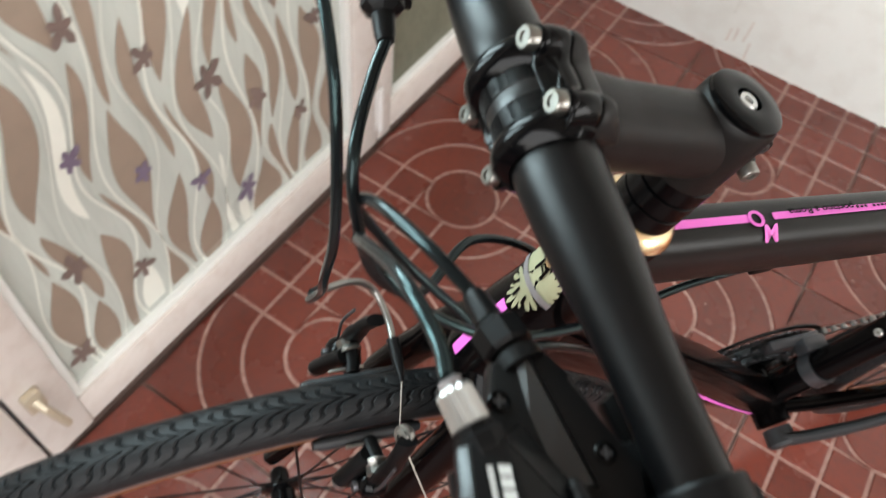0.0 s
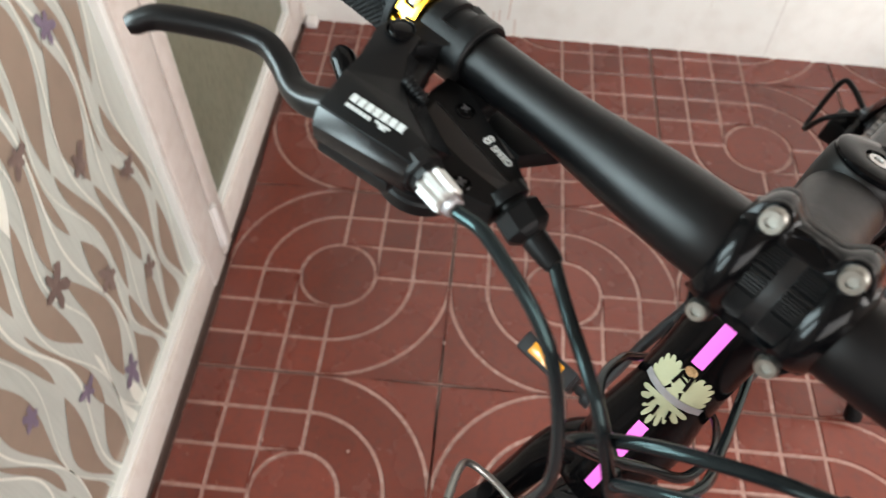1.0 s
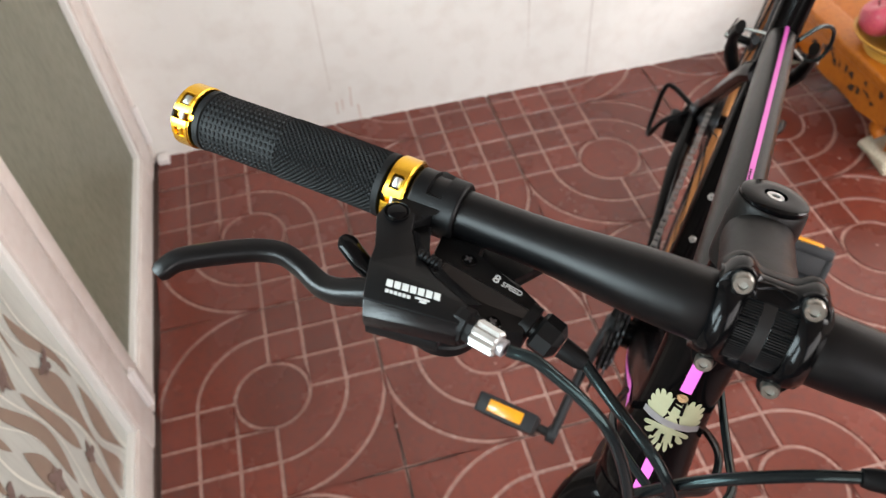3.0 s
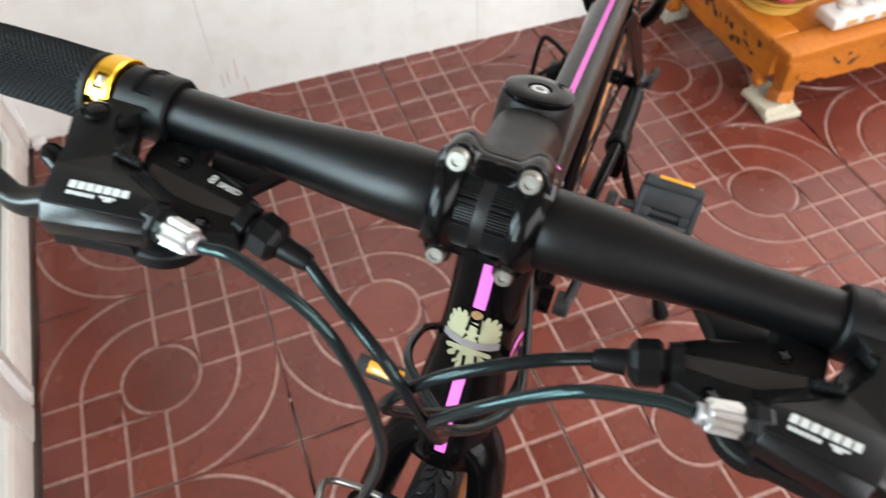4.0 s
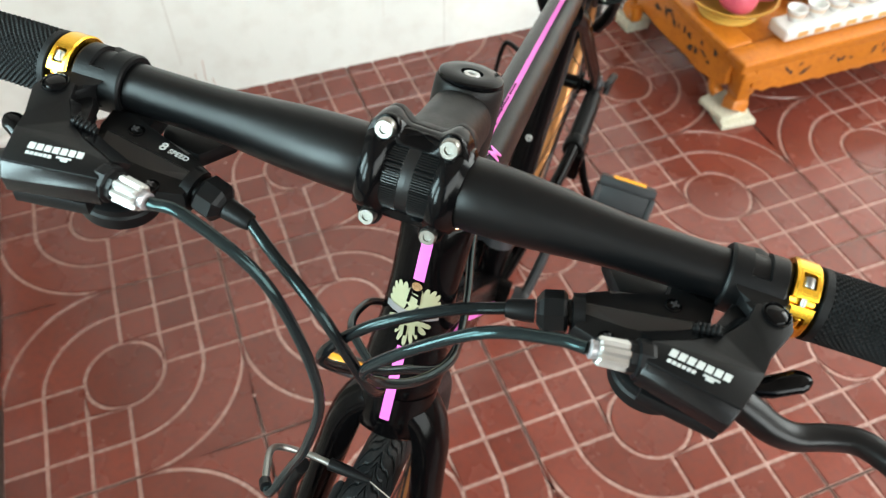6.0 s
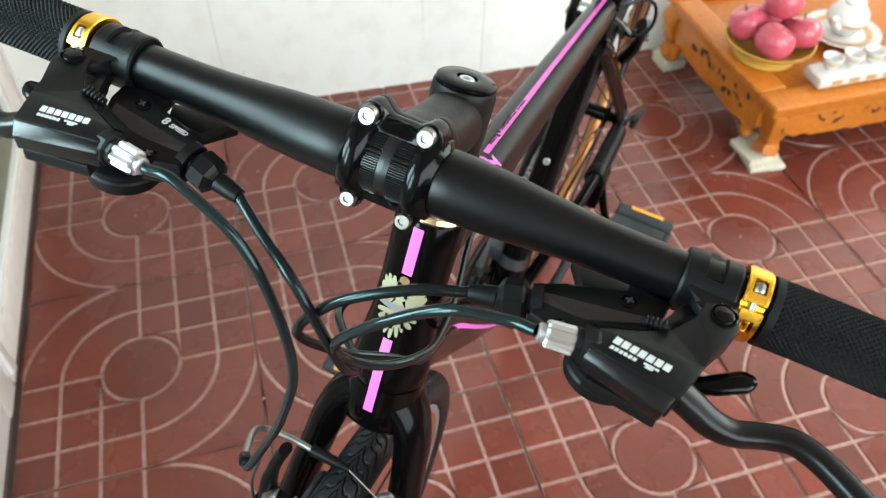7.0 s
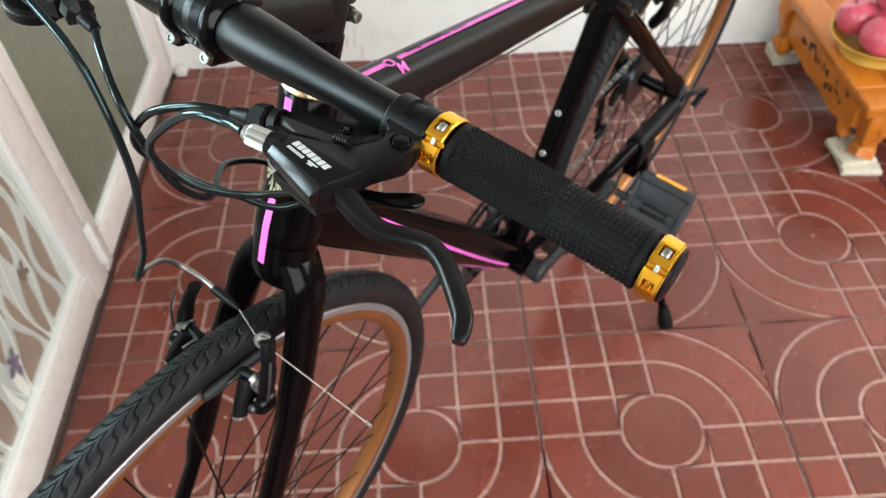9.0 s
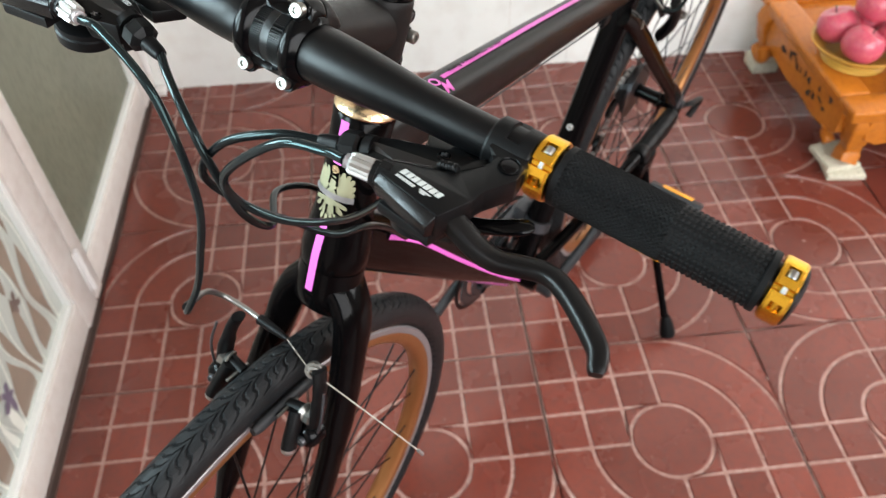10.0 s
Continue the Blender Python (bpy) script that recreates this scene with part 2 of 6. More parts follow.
def sweep(bm, pts, radii, n=16, flat=1.0, ref=None, caps=True, power=1.0):
    """A tube along the points; flat squeezes it across the reference direction, power > 1 squares its section."""
    pts = [Vector(p) for p in pts]
    if not isinstance(radii, (list, tuple)):
        radii = [radii] * len(pts)
    rings, u = [], None
    for i, p in enumerate(pts):
        d = (pts[min(i + 1, len(pts) - 1)] - pts[max(i - 1, 0)]).normalized()
        if ref is not None:
            u = (Vector(ref) - d * d.dot(Vector(ref))).normalized()
        elif u is None:
            u = basis(d)[1]
        else:
            u = (u - d * d.dot(u)).normalized()
        v = d.cross(u)
        r = radii[i]
        ru, rv = r if isinstance(r, (list, tuple)) else (r, r * flat)
        ring = []
        for k in range(n):
            a = 2 * math.pi * k / n
            c, s = math.cos(a), math.sin(a)
            if power != 1.0:
                c, s = math.copysign(abs(c) ** (1 / power), c), math.copysign(abs(s) ** (1 / power), s)
            ring.append(bm.verts.new(p + u * (c * ru) + v * (s * rv)))
        rings.append(ring)
    for a, b in zip(rings, rings[1:]):
        for k in range(n):
            bm.faces.new((a[k], a[(k + 1) % n], b[(k + 1) % n], b[k]))
    if caps:
        bm.faces.new(rings[0][::-1])
        bm.faces.new(rings[-1])
    return bm


def lathe(bm, origin, axis, profile, n=24, close=False, start=0.0):
    """Turns a profile of (along, radius) round an axis."""
    d, u, v = basis(axis)
    o = Vector(origin)
    rings = []
    for z, r in profile:
        rings.append([bm.verts.new(o + d * z + (u * math.cos(start + 2 * math.pi * k / n) + v * math.sin(start + 2 * math.pi * k / n)) * max(r, 1e-5)) for k in range(n)])
    pairs = list(zip(rings, rings[1:])) + ([(rings[-1], rings[0])] if close else [])
    for a, b in pairs:
        for k in range(n):
            bm.faces.new((a[k], a[(k + 1) % n], b[(k + 1) % n], b[k]))
    if not close:
        bm.faces.new(rings[0][::-1])
        bm.faces.new(rings[-1])
    return bm


def box(bm, lo, hi, bevel=0.0, m=None, seg=2):
    made = bmesh.ops.create_cube(bm, size=1)["verts"]
    size = [b - a for a, b in zip(lo, hi)]
    mid = [(a + b) / 2 for a, b in zip(lo, hi)]
    for w in made:
        w.co = Vector(c * s + o for c, s, o in zip(w.co, size, mid))
        if m is not None:
            w.co = m @ w.co
    if bevel:
        edges = list({e for w in made for e in w.link_edges})
        bmesh.ops.bevel(bm, geom=edges, offset=bevel, segments=seg, affect="EDGES", profile=0.5)
    return bm


def prism(bm, poly, z0, z1, m, bevel=0.0, seg=2):
    """A flat shape of (x, y) corners with thickness, laid out by m."""
    lo = [bm.verts.new(m @ Vector((x, y, z0))) for x, y in poly]
    hi = [bm.verts.new(m @ Vector((x, y, z1))) for x, y in poly]
    top = bm.faces.new(hi)
    bot = bm.faces.new(lo[::-1])
    n = len(poly)
    for k in range(n):
        bm.faces.new((lo[k], lo[(k + 1) % n], hi[(k + 1) % n], hi[k]))
    if bevel:
        edges = list(set(top.edges) | set(bot.edges))
        bmesh.ops.bevel(bm, geom=edges, offset=bevel, segments=seg, affect="EDGES", profile=0.5)
    return bm


B = bmesh.new

# ---- the room ----
TILE, X0, Y0 = 0.40487, 0.0, 0.0
WALL = pose(0, 0.911, 0, 0, 0, -1.27)


def structure(ob, label=""):
    return tagged(ob, label, "", "", "structure")


bm = box(B(), (-1.06, -3.0, -0.06), (3.6, 1.2, -0.0045))
floor = structure(part("floor", bm, "seam", None, "", False), "red clay tile floor with embossed circle pattern")
bm = box(B(), (-3.6, 0.0, -0.05), (3.6, 0.14, 2.75), 0, WALL)
structure(part("wall_north", bm, "wall", None, "", False), "white glossy panel wall with stains and thin joints")
bm = B()
box(bm, (3.5, -2.9, -0.05), (3.64, 1.2, 1.0))
box(bm, (3.5, -2.9, 2.5), (3.64, 1.2, 2.75))
box(bm, (3.5, -2.9, 1.0), (3.64, -1.4, 2.5))
box(bm, (3.5, 0.6, 1.0), (3.64, 1.2, 2.5))
structure(part("wall_east", bm, "plaster", None, "", False), "plain beige plaster wall with a wide window opening")
bm = B()
box(bm, (-1.02, -2.76, -0.05), (-0.45, -2.62, 2.75))
box(bm, (2.65, -2.76, -0.05), (3.5, -2.62, 2.75))
box(bm, (-0.45, -2.76, 2.6), (2.65, -2.62, 2.75))
structure(part("wall_south", bm, "plaster", None, "", False), "plain beige plaster wall with a wide entrance")
bm = B()
box(bm, (-1.02, -2.62, 0.0), (-0.852, -1.3, 2.75))
box(bm, (-1.02, -1.3, 2.25), (-0.852, 0.92, 2.75))
structure(part("wall_west", bm, "plaster", None, "", False), "plain beige plaster wall round the glazed door")
structure(part("ceiling", box(B(), (-1.04, -2.78, 2.75), (3.66, 1.2, 2.85)), "ceiling", None, "", False), "plain brownish ceiling")


# floor tiles: pads proud of dusty grooves, two quadrants of squares and two of rings
def tile_mesh():
    bm = B()
    h, u = TILE / 2, TILE / 6
    g = 0.0031
    lo = [bm.verts.new((x, y, -0.0022)) for x, y in ((-h + 0.002, -h + 0.002), (h - 0.002, -h + 0.002), (h - 0.002, h - 0.002), (-h + 0.002, h - 0.002))]
    lo2 = [bm.verts.new((v.co.x, v.co.y, -0.012)) for v in lo]
    f = bm.faces.new(lo)
    f.material_index = 1
    for k in range(4):
        bm.faces.new((lo2[k], lo2[(k + 1) % 4], lo[(k + 1) % 4], lo[k])).material_index = 1

    def pad(poly, hub=None):
        c = Vector((sum(p[0] for p in poly) / len(poly), sum(p[1] for p in poly) / len(poly)))
        n = len(poly)
        ins = []
        for k in range(n):
            a, b, d = Vector(poly[k - 1]), Vector(poly[k]), Vector(poly[(k + 1) % n])
            n1, n2 = (b - a).normalized(), (d - b).normalized()
            n1, n2 = Vector((-n1.y, n1.x)), Vector((-n2.y, n2.x))
            mid = (n1 + n2)
            mid = mid / max(0.45, mid.length_squared / 2) if mid.length > 1e-6 else n1
            ins.append((b, mid))
        low = [bm.verts.new((*(b + m_ * g), -0.0022)) for b, m_ in ins]
        top = [bm.verts.new((*(b + m_ * (g + 0.0012)), 0.0)) for b, m_ in ins]
        if hub is None:
            bm.faces.new(top)
        else:
            # a band between two arcs, or an arc and a corner
            a, b = top[:hub], top[hub:][::-1]
            for k in range(len(a) - 1):
                i, j = k * len(b) // len(a), (k + 1) * len(b) // len(a)
                i, j = min(i, len(b) - 1), min(j, len(b) - 1)
                bm.faces.new([a[k], a[k + 1], b[j]] + ([b[i]] if i != j else []))
        for k in range(n):
            bm.faces.new((low[k], low[(k + 1) % n], top[(k + 1) % n], top[k]))

    def arc(r, a0, a1, n=10):
        return [(r * math.cos(math.radians(a0 + (a1 - a0) * k / n)), r * math.sin(math.radians(a0 + (a1 - a0) * k / n))) for k in range(n + 1)]

    pad(arc(u, 0, 360, 32)[:-1])
    for q in (0, 180):
        rot = lambda poly: [(x * math.cos(math.radians(q)) - y * math.sin(math.radians(q)), x * math.sin(math.radians(q)) + y * math.cos(math.radians(q))) for x, y in poly]
        for r in (1, 2):
            pad(rot(arc((r + 1) * u, 0, 90, 14) + arc(r * u, 90, 0, 14)), 15)
        pad(rot(arc(3 * u, 90, 0, 14) + [(3 * u, 3 * u)]), 15)
        for i in range(3):
            for j in range(3):
                if (i, j) == (0, 0):
                    pad(rot([(-x, y) for x, y in arc(u, 0, 90, 8)] + [(-u, u)]), 9)
                else:
                    pad(rot([(-(i + 1) * u, j * u), (-i * u, j * u), (-i * u, (j + 1) * u), (-(i + 1) * u, (j + 1) * u)]))
    bmesh.ops.recalc_face_normals(bm, faces=bm.faces)
    me = bpy.data.meshes.new("floor_tile")
    bm.to_mesh(me)
    bm.free()
    me.materials.append(M["tile"])
    me.materials.append(M["groove"])
    return me


TILE_ME = tile_mesh()
rnd = random.Random(4)
for i in range(-2, 9):
    for j in range(-7, 3):
        x, y = X0 + (i + 0.5) * TILE, Y0 + (j + 0.5) * TILE
        ob = new("floor_tile", TILE_ME)
        ob.matrix_world = pose(x, y, rnd.uniform(-0.0006, 0.0006), rnd.uniform(-0.1, 0.1), rnd.uniform(-0.1, 0.1), (0 if (i + j) % 2 else 90) + rnd.choice((0, 180)))
        ob.parent = floor
# pale crumbs and grit caught in the grooves and joints
rnd = random.Random(21)
bm = B()
for k in range(150):
    i, j = rnd.randrange(-10, 16), rnd.randrange(-12, 12)
    x, y = X0 + i * TILE / 6 * 1.0 + rnd.gauss(0, 0.003), Y0 + j * TILE / 6 + rnd.uniform(-0.03, 0.03)
    if x < -0.72 or y > 0.8:
        continue
    r = rnd.uniform(0.0012, 0.0034)
    made = bmesh.ops.create_icosphere(bm, subdivisions=1, radius=r)["verts"]
    for w in made:
        w.co = Vector((w.co.x * rnd.uniform(0.7, 1.4) + x, w.co.y * rnd.uniform(0.7, 1.4) + y, w.co.z * 0.5 + r * 0.4))
tagged(part("floor_grit", bm, "groove", None, "", False), "pale crumbs of grit in the floor joints", "grit", "", "stuff")

# ---- the glazed door in the west wall ----
DX = -0.812


def door_leaf(name, y0, y1, stile0, stile1, rail, glass, label):
    """One leaf: stiles, bottom and top rail, gasket, pane."""
    door = structure(thing(name, label, ""), label)
    top = 2.2
    part("stile", box(B(), (DX - 0.045, y0, 0.012), (DX, y0 + stile0, top), 0.003), "doorframe", door)
    part("stile", box(B(), (DX - 0.045, y1 - stile1, 0.012), (DX, y1, top), 0.003), "doorframe", door)
    part("rail", box(B(), (DX - 0.043, y0 + stile0, 0.014), (DX - 0.002, y1 - stile1, rail), 0.003), "doorframe", door)
    part("rail", box(B(), (DX - 0.043, y0 + stile0, top - 0.09), (DX - 0.002, y1 - stile1, top), 0.003), "doorframe", door)
    a, b = y0 + stile0, y1 - stile1
    bm = B()
    g = 0.012
    box(bm, (DX - 0.03, a, rail), (DX - 0.006, a + g, top - 0.09), 0.002)
    box(bm, (DX - 0.03, b - g, rail), (DX - 0.006, b, top - 0.09), 0.002)
    box(bm, (DX - 0.03, a + g, rail), (DX - 0.007, b - g, rail + g), 0.002)
    part("glazing_bead", bm, "gasket", door)
    part("pane", box(B(), (DX - 0.026, a + g, rail + g), (DX - 0.018, b - g, top - 0.09)), glass, door, "", False)
    part("middle_rail", box(B(), (DX - 0.03, a + g, 0.86), (DX - 0.004, b - g, 0.91), 0.003), "doorframe", door)
    return door, a + g, b - g, rail + g, top - 0.09


leaf, gy0, gy1, gz0, gz1 = door_leaf("door_1", -0.562, 0.21, 0.07, 0.065, 0.085, "filmwhite", "white metal door leaf with patterned frosted film on its glass")
FX = DX - 0.0172


def strip(bm, left, right, x=FX):
    va = [bm.verts.new((x, y, z)) for y, z in left]
    vb = [bm.verts.new((x, y, z)) for y, z in right]
    for k in range(len(va) - 1):
        bm.faces.new((va[k], va[k + 1], vb[k + 1], vb[k]))


rnd = random.Random(11)
clear, pale, lines = B(), B(), B()
step = 0.012
zs = [gz0 + 0.002 + step * k for k in range(int((0.85 - gz0) / step))]
cols = 15
width = gy1 - gy0


def wave(i, z):
    """The i-th sinuous line of the film."""
    ph = 2.4 * i + 0.6 * math.sin(5.1 * i)
    per = 0.31 + 0.05 * math.sin(3.7 * i)
    y = gy0 + width * (i + 0.5) / cols + 0.0165 * math.sin(2 * math.pi * z / per + ph) + 0.008 * math.sin(2 * math.pi * z / 0.8 + 1.9 * i) + (0.03 * (z - 0.3) * -0.4)
    return min(gy1 - 0.002, max(gy0 + 0.002, y))


for i in range(cols):
    lw = 0.0013 + 0.0006 * math.sin(i * 2.3)
    strip(lines, [(wave(i, z) - lw, z) for z in zs], [(wave(i, z) + lw, z) for z in zs], FX + 0.0006)
    if i < cols - 1:
        # tall pointed gaps follow one another between this line and the next
        z0 = gz0 + 0.01 - 0.1 * ((i * 0.618) % 1)
        while z0 < 0.84:
            tall = rnd.uniform(0.15, 0.26)
            lean = rnd.uniform(-0.3, 0.3)
            fat = rnd.uniform(0.62, 0.96)
            L, R = [], []
            for k in range(15):
                t = k / 14
                z = z0 + tall * t
                if not zs[0] < z < zs[-1]:
                    continue
                w = math.sin(math.pi * t) ** (0.9 + 0.3 * lean)
                a, b = wave(i, z), wave(i + 1, z)
                mid, half = (a + b) / 2 + lean * 0.3 * (b - a) * (2 * t - 1), abs(b - a) / 2 * fat
                L.append((min(gy1 - 0.001, max(gy0 + 0.001, mid - half * w)), z))
                R.append((min(gy1 - 0.001, max(gy0 + 0.001, mid + half * w * 0.85)), z))
            if len(L) > 3:
                strip(clear if rnd.random() < 0.88 else pale, L, R)
            z0 += tall * rnd.uniform(0.92, 1.15)
part("film_gaps", clear, "film", leaf, "brownish pointed gaps of the print", False)
part("film_ribbons", pale, "filmline", leaf, "pale frosted ribbon print", False)
part("film_lines", lines, "filmline", leaf, "thin pale wavy lines of the print", False)


def film_flower(y, z, r, turn, colour, lift):
    """A flat printed blossom of five ragged petals, some of them short."""
    bm = B()
    reach = [rnd.uniform(0.55, 1.15) for _ in range(5)]
    pts = []
    for k in range(60):
        a = 2 * math.pi * k / 60
        p = reach[k // 12]
        u = (k % 12 + 0.5) / 12
        q = r * (0.3 + (p - 0.3) * math.sin(math.pi * u) ** 1.3) * rnd.uniform(0.9, 1.1)
        pts.append(bm.verts.new((FX + 0.0009 + lift, y + q * math.cos(a + turn) * 0.8, z + q * math.sin(a + turn))))
    bm.faces.new(pts)
    part("film_flower", bm, colour, leaf, "", False)


for k in range(22):
    film_flower(gy0 + 0.03 + (width - 0.06) * ((k * 0.618) % 1), gz0 + 0.03 + 0.68 * (k + 0.5) / 22, rnd.uniform(0.022, 0.034), rnd.uniform(0, 6), "flower1" if k % 3 == 1 else "flower2", 0.00005 * k)
bm = B()
box(bm, (DX, -0.55, 0.155), (DX + 0.012, -0.525, 0.195), 0.003)
sweep(bm, [(DX + 0.01, -0.538, 0.18), (DX + 0.022, -0.536, 0.17), (DX + 0.024, -0.525, 0.105)], 0.006, 10)
part("latch", bm, "latch", leaf, "worn brass-white latch handle")
leaf2, *_ = door_leaf("door_2", 0.216, 0.905, 0.038, 0.072, 0.085, "greenglass", "white metal door leaf with dull green obscured glass")
leaf3, *_ = door_leaf("door_3", -1.28, -0.568, 0.062, 0.062, 0.085, "film", "white metal door leaf with brownish frosted glass")


def hinge(y, z):
    bm = box(B(), (DX, y - 0.011, z - 0.05), (DX + 0.004, y + 0.011, z + 0.05), 0.0015)
    sweep(bm, [(DX + 0.006, y, z - 0.052), (DX + 0.006, y, z + 0.052)], 0.005, 10)
    structure(part("hinge_trim", bm, "tin"), "white enamelled door hinge")


hinge(0.213, 0.1)
hinge(0.918, 0.11)
bm = box(B(), (DX - 0.1, 0.908, 0.0), (DX + 0.003, 0.94, 2.25), 0.003)
structure(part("door_frame_trim", bm, "doorframe"), "white door frame against the wall")
structure(part("threshold_trim", box(B(), (DX - 0.06, -1.3, -0.004), (DX - 0.005, 0.908, 0.008), 0.002), "seam"), "dirty dark door threshold")
bm = box(B(), (DX + 0.008, 0.895, 0.0), (DX + 0.035, 0.922, 0.018), 0.003)
structure(part("door_stop", bm, "tin"), "small grey door stop in the corner")

# thin joints and scuffs of the north wall
for x, z0 in ((-0.376, 0.1), (0.105, 0.12), (0.258, 0.0), (0.86, 0.0), (1.46, 0.0)):
    bm = box(B(), (x - 0.002, -0.0006, z0), (x + 0.002, -0.0002, 2.7), 0, WALL)
    structure(part("wall_joint_trim", bm, "joint", None, "", False), "thin grey joint between wall panels")
for k in range(4):
    x = -0.37 + 0.018 * k + rnd.uniform(-0.004, 0.004)
    z = rnd.uniform(0.0, 0.03)
    bm = box(B(), (x - 0.0016, -0.0008, z), (x + 0.0016, -0.0002, z + rnd.uniform(0.025, 0.06)), 0, WALL @ pose(0, 0, 0, 0, rnd.uniform(-3, 8), 0))
    structure(part("wall_scuff_trim", bm, "scuff", None, "", False), "reddish scuff on the white wall")

# ---- the bicycle ----
BIKE = pose(-0.3555, -0.3744, 0.022, -6.81, -0.37, -129.77)
bike = thing("bicycle", "black flat-bar city bicycle with pink stripes on its kickstand", "bicycle", BIKE)
V = Vector
C = V((0.0073, 0.0015, 0.9357))
A = V((-0.0847, 0, 0.8949))
HD = V((-0.309, 0, 0.951))
SD = (C - A).normalized()
SN = V((-SD.z, 0, SD.x))


def head(k, fwd=0.0, l=0.0):
    """A place k below the stem on the steering axis."""
    return A - HD * k + V((0.951, 0, 0.309)) * fwd + V((0, l, 0))


# handlebar: a slight sweep
def bar_at(l):
    a = abs(l)
    t = max(0.0, (a - 0.15) / 0.124)
    near = max(0.0, 1 - a / 0.19)
    return V((-0.0035 + 0.0108 * near + 0.0055 * min(1, a / 0.15) - 0.0045 * t - 0.0146 * l, l + 0.0015, 0.9305 + 0.0052 * near - 0.009 * t))


prof = [(-0.281, 0.0105), (-0.279, 0.0111), (-0.155, 0.0111), (-0.13, 0.0109), (-0.11, 0.0109), (-0.1, 0.0110), (-0.09, 0.0113), (-0.08, 0.0119), (-0.07, 0.0128), (-0.06, 0.0137), (-0.05, 0.0145), (-0.04, 0.0150), (-0.03, 0.0153), (-0.0125, 0.0153), (-0.012, 0.0146)]
prof = prof + [(-z, r) for z, r in prof[::-1]]
bar = part("handlebar", sweep(B(), [bar_at(z) for z, _ in prof], [r for _, r in prof], 40, ref=(1, 0, 0)), "bar", bike, "matt black tapered flat handlebar")
def band(sg, l0, l1, nl, na, radius, inner):
    """A ring round the bar whose outer radius follows radius(l, angle)."""
    bm = B()
    rows = []
    for i in range(nl + 1):
        l = l0 + (l1 - l0) * i / nl
        c = bar_at(sg * l)
        rows.append([bm.verts.new(c + V((math.cos(a), 0, math.sin(a))) * radius(l, a)) for a in [2 * math.pi * k / na for k in range(na)]])
    for l in (l1, l0):
        c = bar_at(sg * l)
        rows.append([bm.verts.new(c + V((inner * math.cos(2 * math.pi * k / na), 0, inner * math.sin(2 * math.pi * k / na)))) for k in range(na)])
    for a, b in zip(rows, rows[1:] + rows[:1]):
        for k in range(na):
            bm.faces.new((a[k], a[(k + 1) % na], b[(k + 1) % na], b[k]))
    return bm


# knurled middle of the bar
bm = band(1, -0.0112, 0.0112, 56, 264, lambda l, a: 0.0157 if abs(l) < 0.0026 else 0.0161 if (a * 88 / (2 * math.pi)) % 1 < 0.45 and abs(l) < 0.0108 else 0.0150, 0.0143)
part("knurling", bm, "knurl", bar, "ribbed clamp zone of the bar", False)


def grip_mesh(sg):
    bm = B()
    n, m_ = 240, 240
    rows = []
    for i in range(m_ + 1):
        l = 0.1642 + (0.2675 - 0.1642) * i / m_
        ring = []
        for k in range(n):
            a = 2 * math.pi * k / n
            if i < 9 or i > m_ - 9:
                r = 0.0150 - 0.0006 * (1 if i in (0, m_) else 0)
            else:
                zz = (l - 0.1655) * 2 * math.pi / 0.0026
                if i < m_ * 0.55:
                    r = 0.0142 + 0.0006 * max(0, math.sin(36 * a + zz)) + 0.0003 * math.sin(36 * a - zz)
                else:
                    r = 0.0141 + 0.0006 * min(1, 2.6 * max(0, 0.25 + math.sin(30 * a)) * max(0, 0.25 + math.sin(zz)))
            ring.append(bm.verts.new(bar_at(sg * l) + V((r * math.cos(a), 0, r * math.sin(a)))))
        rows.append(ring)
    for a, b in zip(rows, rows[1:]):
        for k in range(n):
            bm.faces.new((a[k], a[(k + 1) % n], b[(k + 1) % n], b[k]))
    bm.faces.new(rows[0][::-1])
    bm.faces.new(rows[-1])
    return bm


def lock_ring(sg, l0, l1, ga, grip):
    """A split ring with a pocket for its bolt on either side of the split."""
    mid, r = (l0 + l1) / 2, 0.0157

    def radius(l, a):
        d = math.degrees((a - ga + math.pi) % (2 * math.pi) - math.pi)
        if abs(d) < 5:
            return 0.0122
        if abs(l - mid) < (l1 - l0) * 0.23 and (22 < d < 44 or -40 < d < -24):
            return 0.0129
        return r - (0.0006 if min(l - l0, l1 - l) < 0.0005 else 0.0)

    ring = part("lock_ring", band(sg, l0, l1, 22, 144, radius, 0.0118), "gold", grip, "gold anodised split lock ring")
    c = bar_at(sg * mid)
    tang = V((-math.sin(ga), 0, math.cos(ga)))
    for dg, rr, m_ in ((32, 0.0025, "silver"), (-32, 0.0021, "gold")):
        a = ga + math.radians(dg)
        d, q = V((math.cos(a), 0, math.sin(a))), V((-math.sin(a), 0, math.cos(a)))
        part("lock_bolt", lathe(B(), c + d * 0.0135 - q * 0.0024, q, [(0, rr * 0.8), (0.0006, rr), (0.0042, rr), (0.0046, rr * 0.8), (0.0046, rr * 0.5), (0.003, rr * 0.45)], 16), m_, grip)
    o = c + V((math.cos(ga), 0, math.sin(ga))) * 0.0138
    part("lock_screw", sweep(B(), [o - tang * 0.0022, o + tang * 0.0022], 0.0012, 10), "silver", grip)


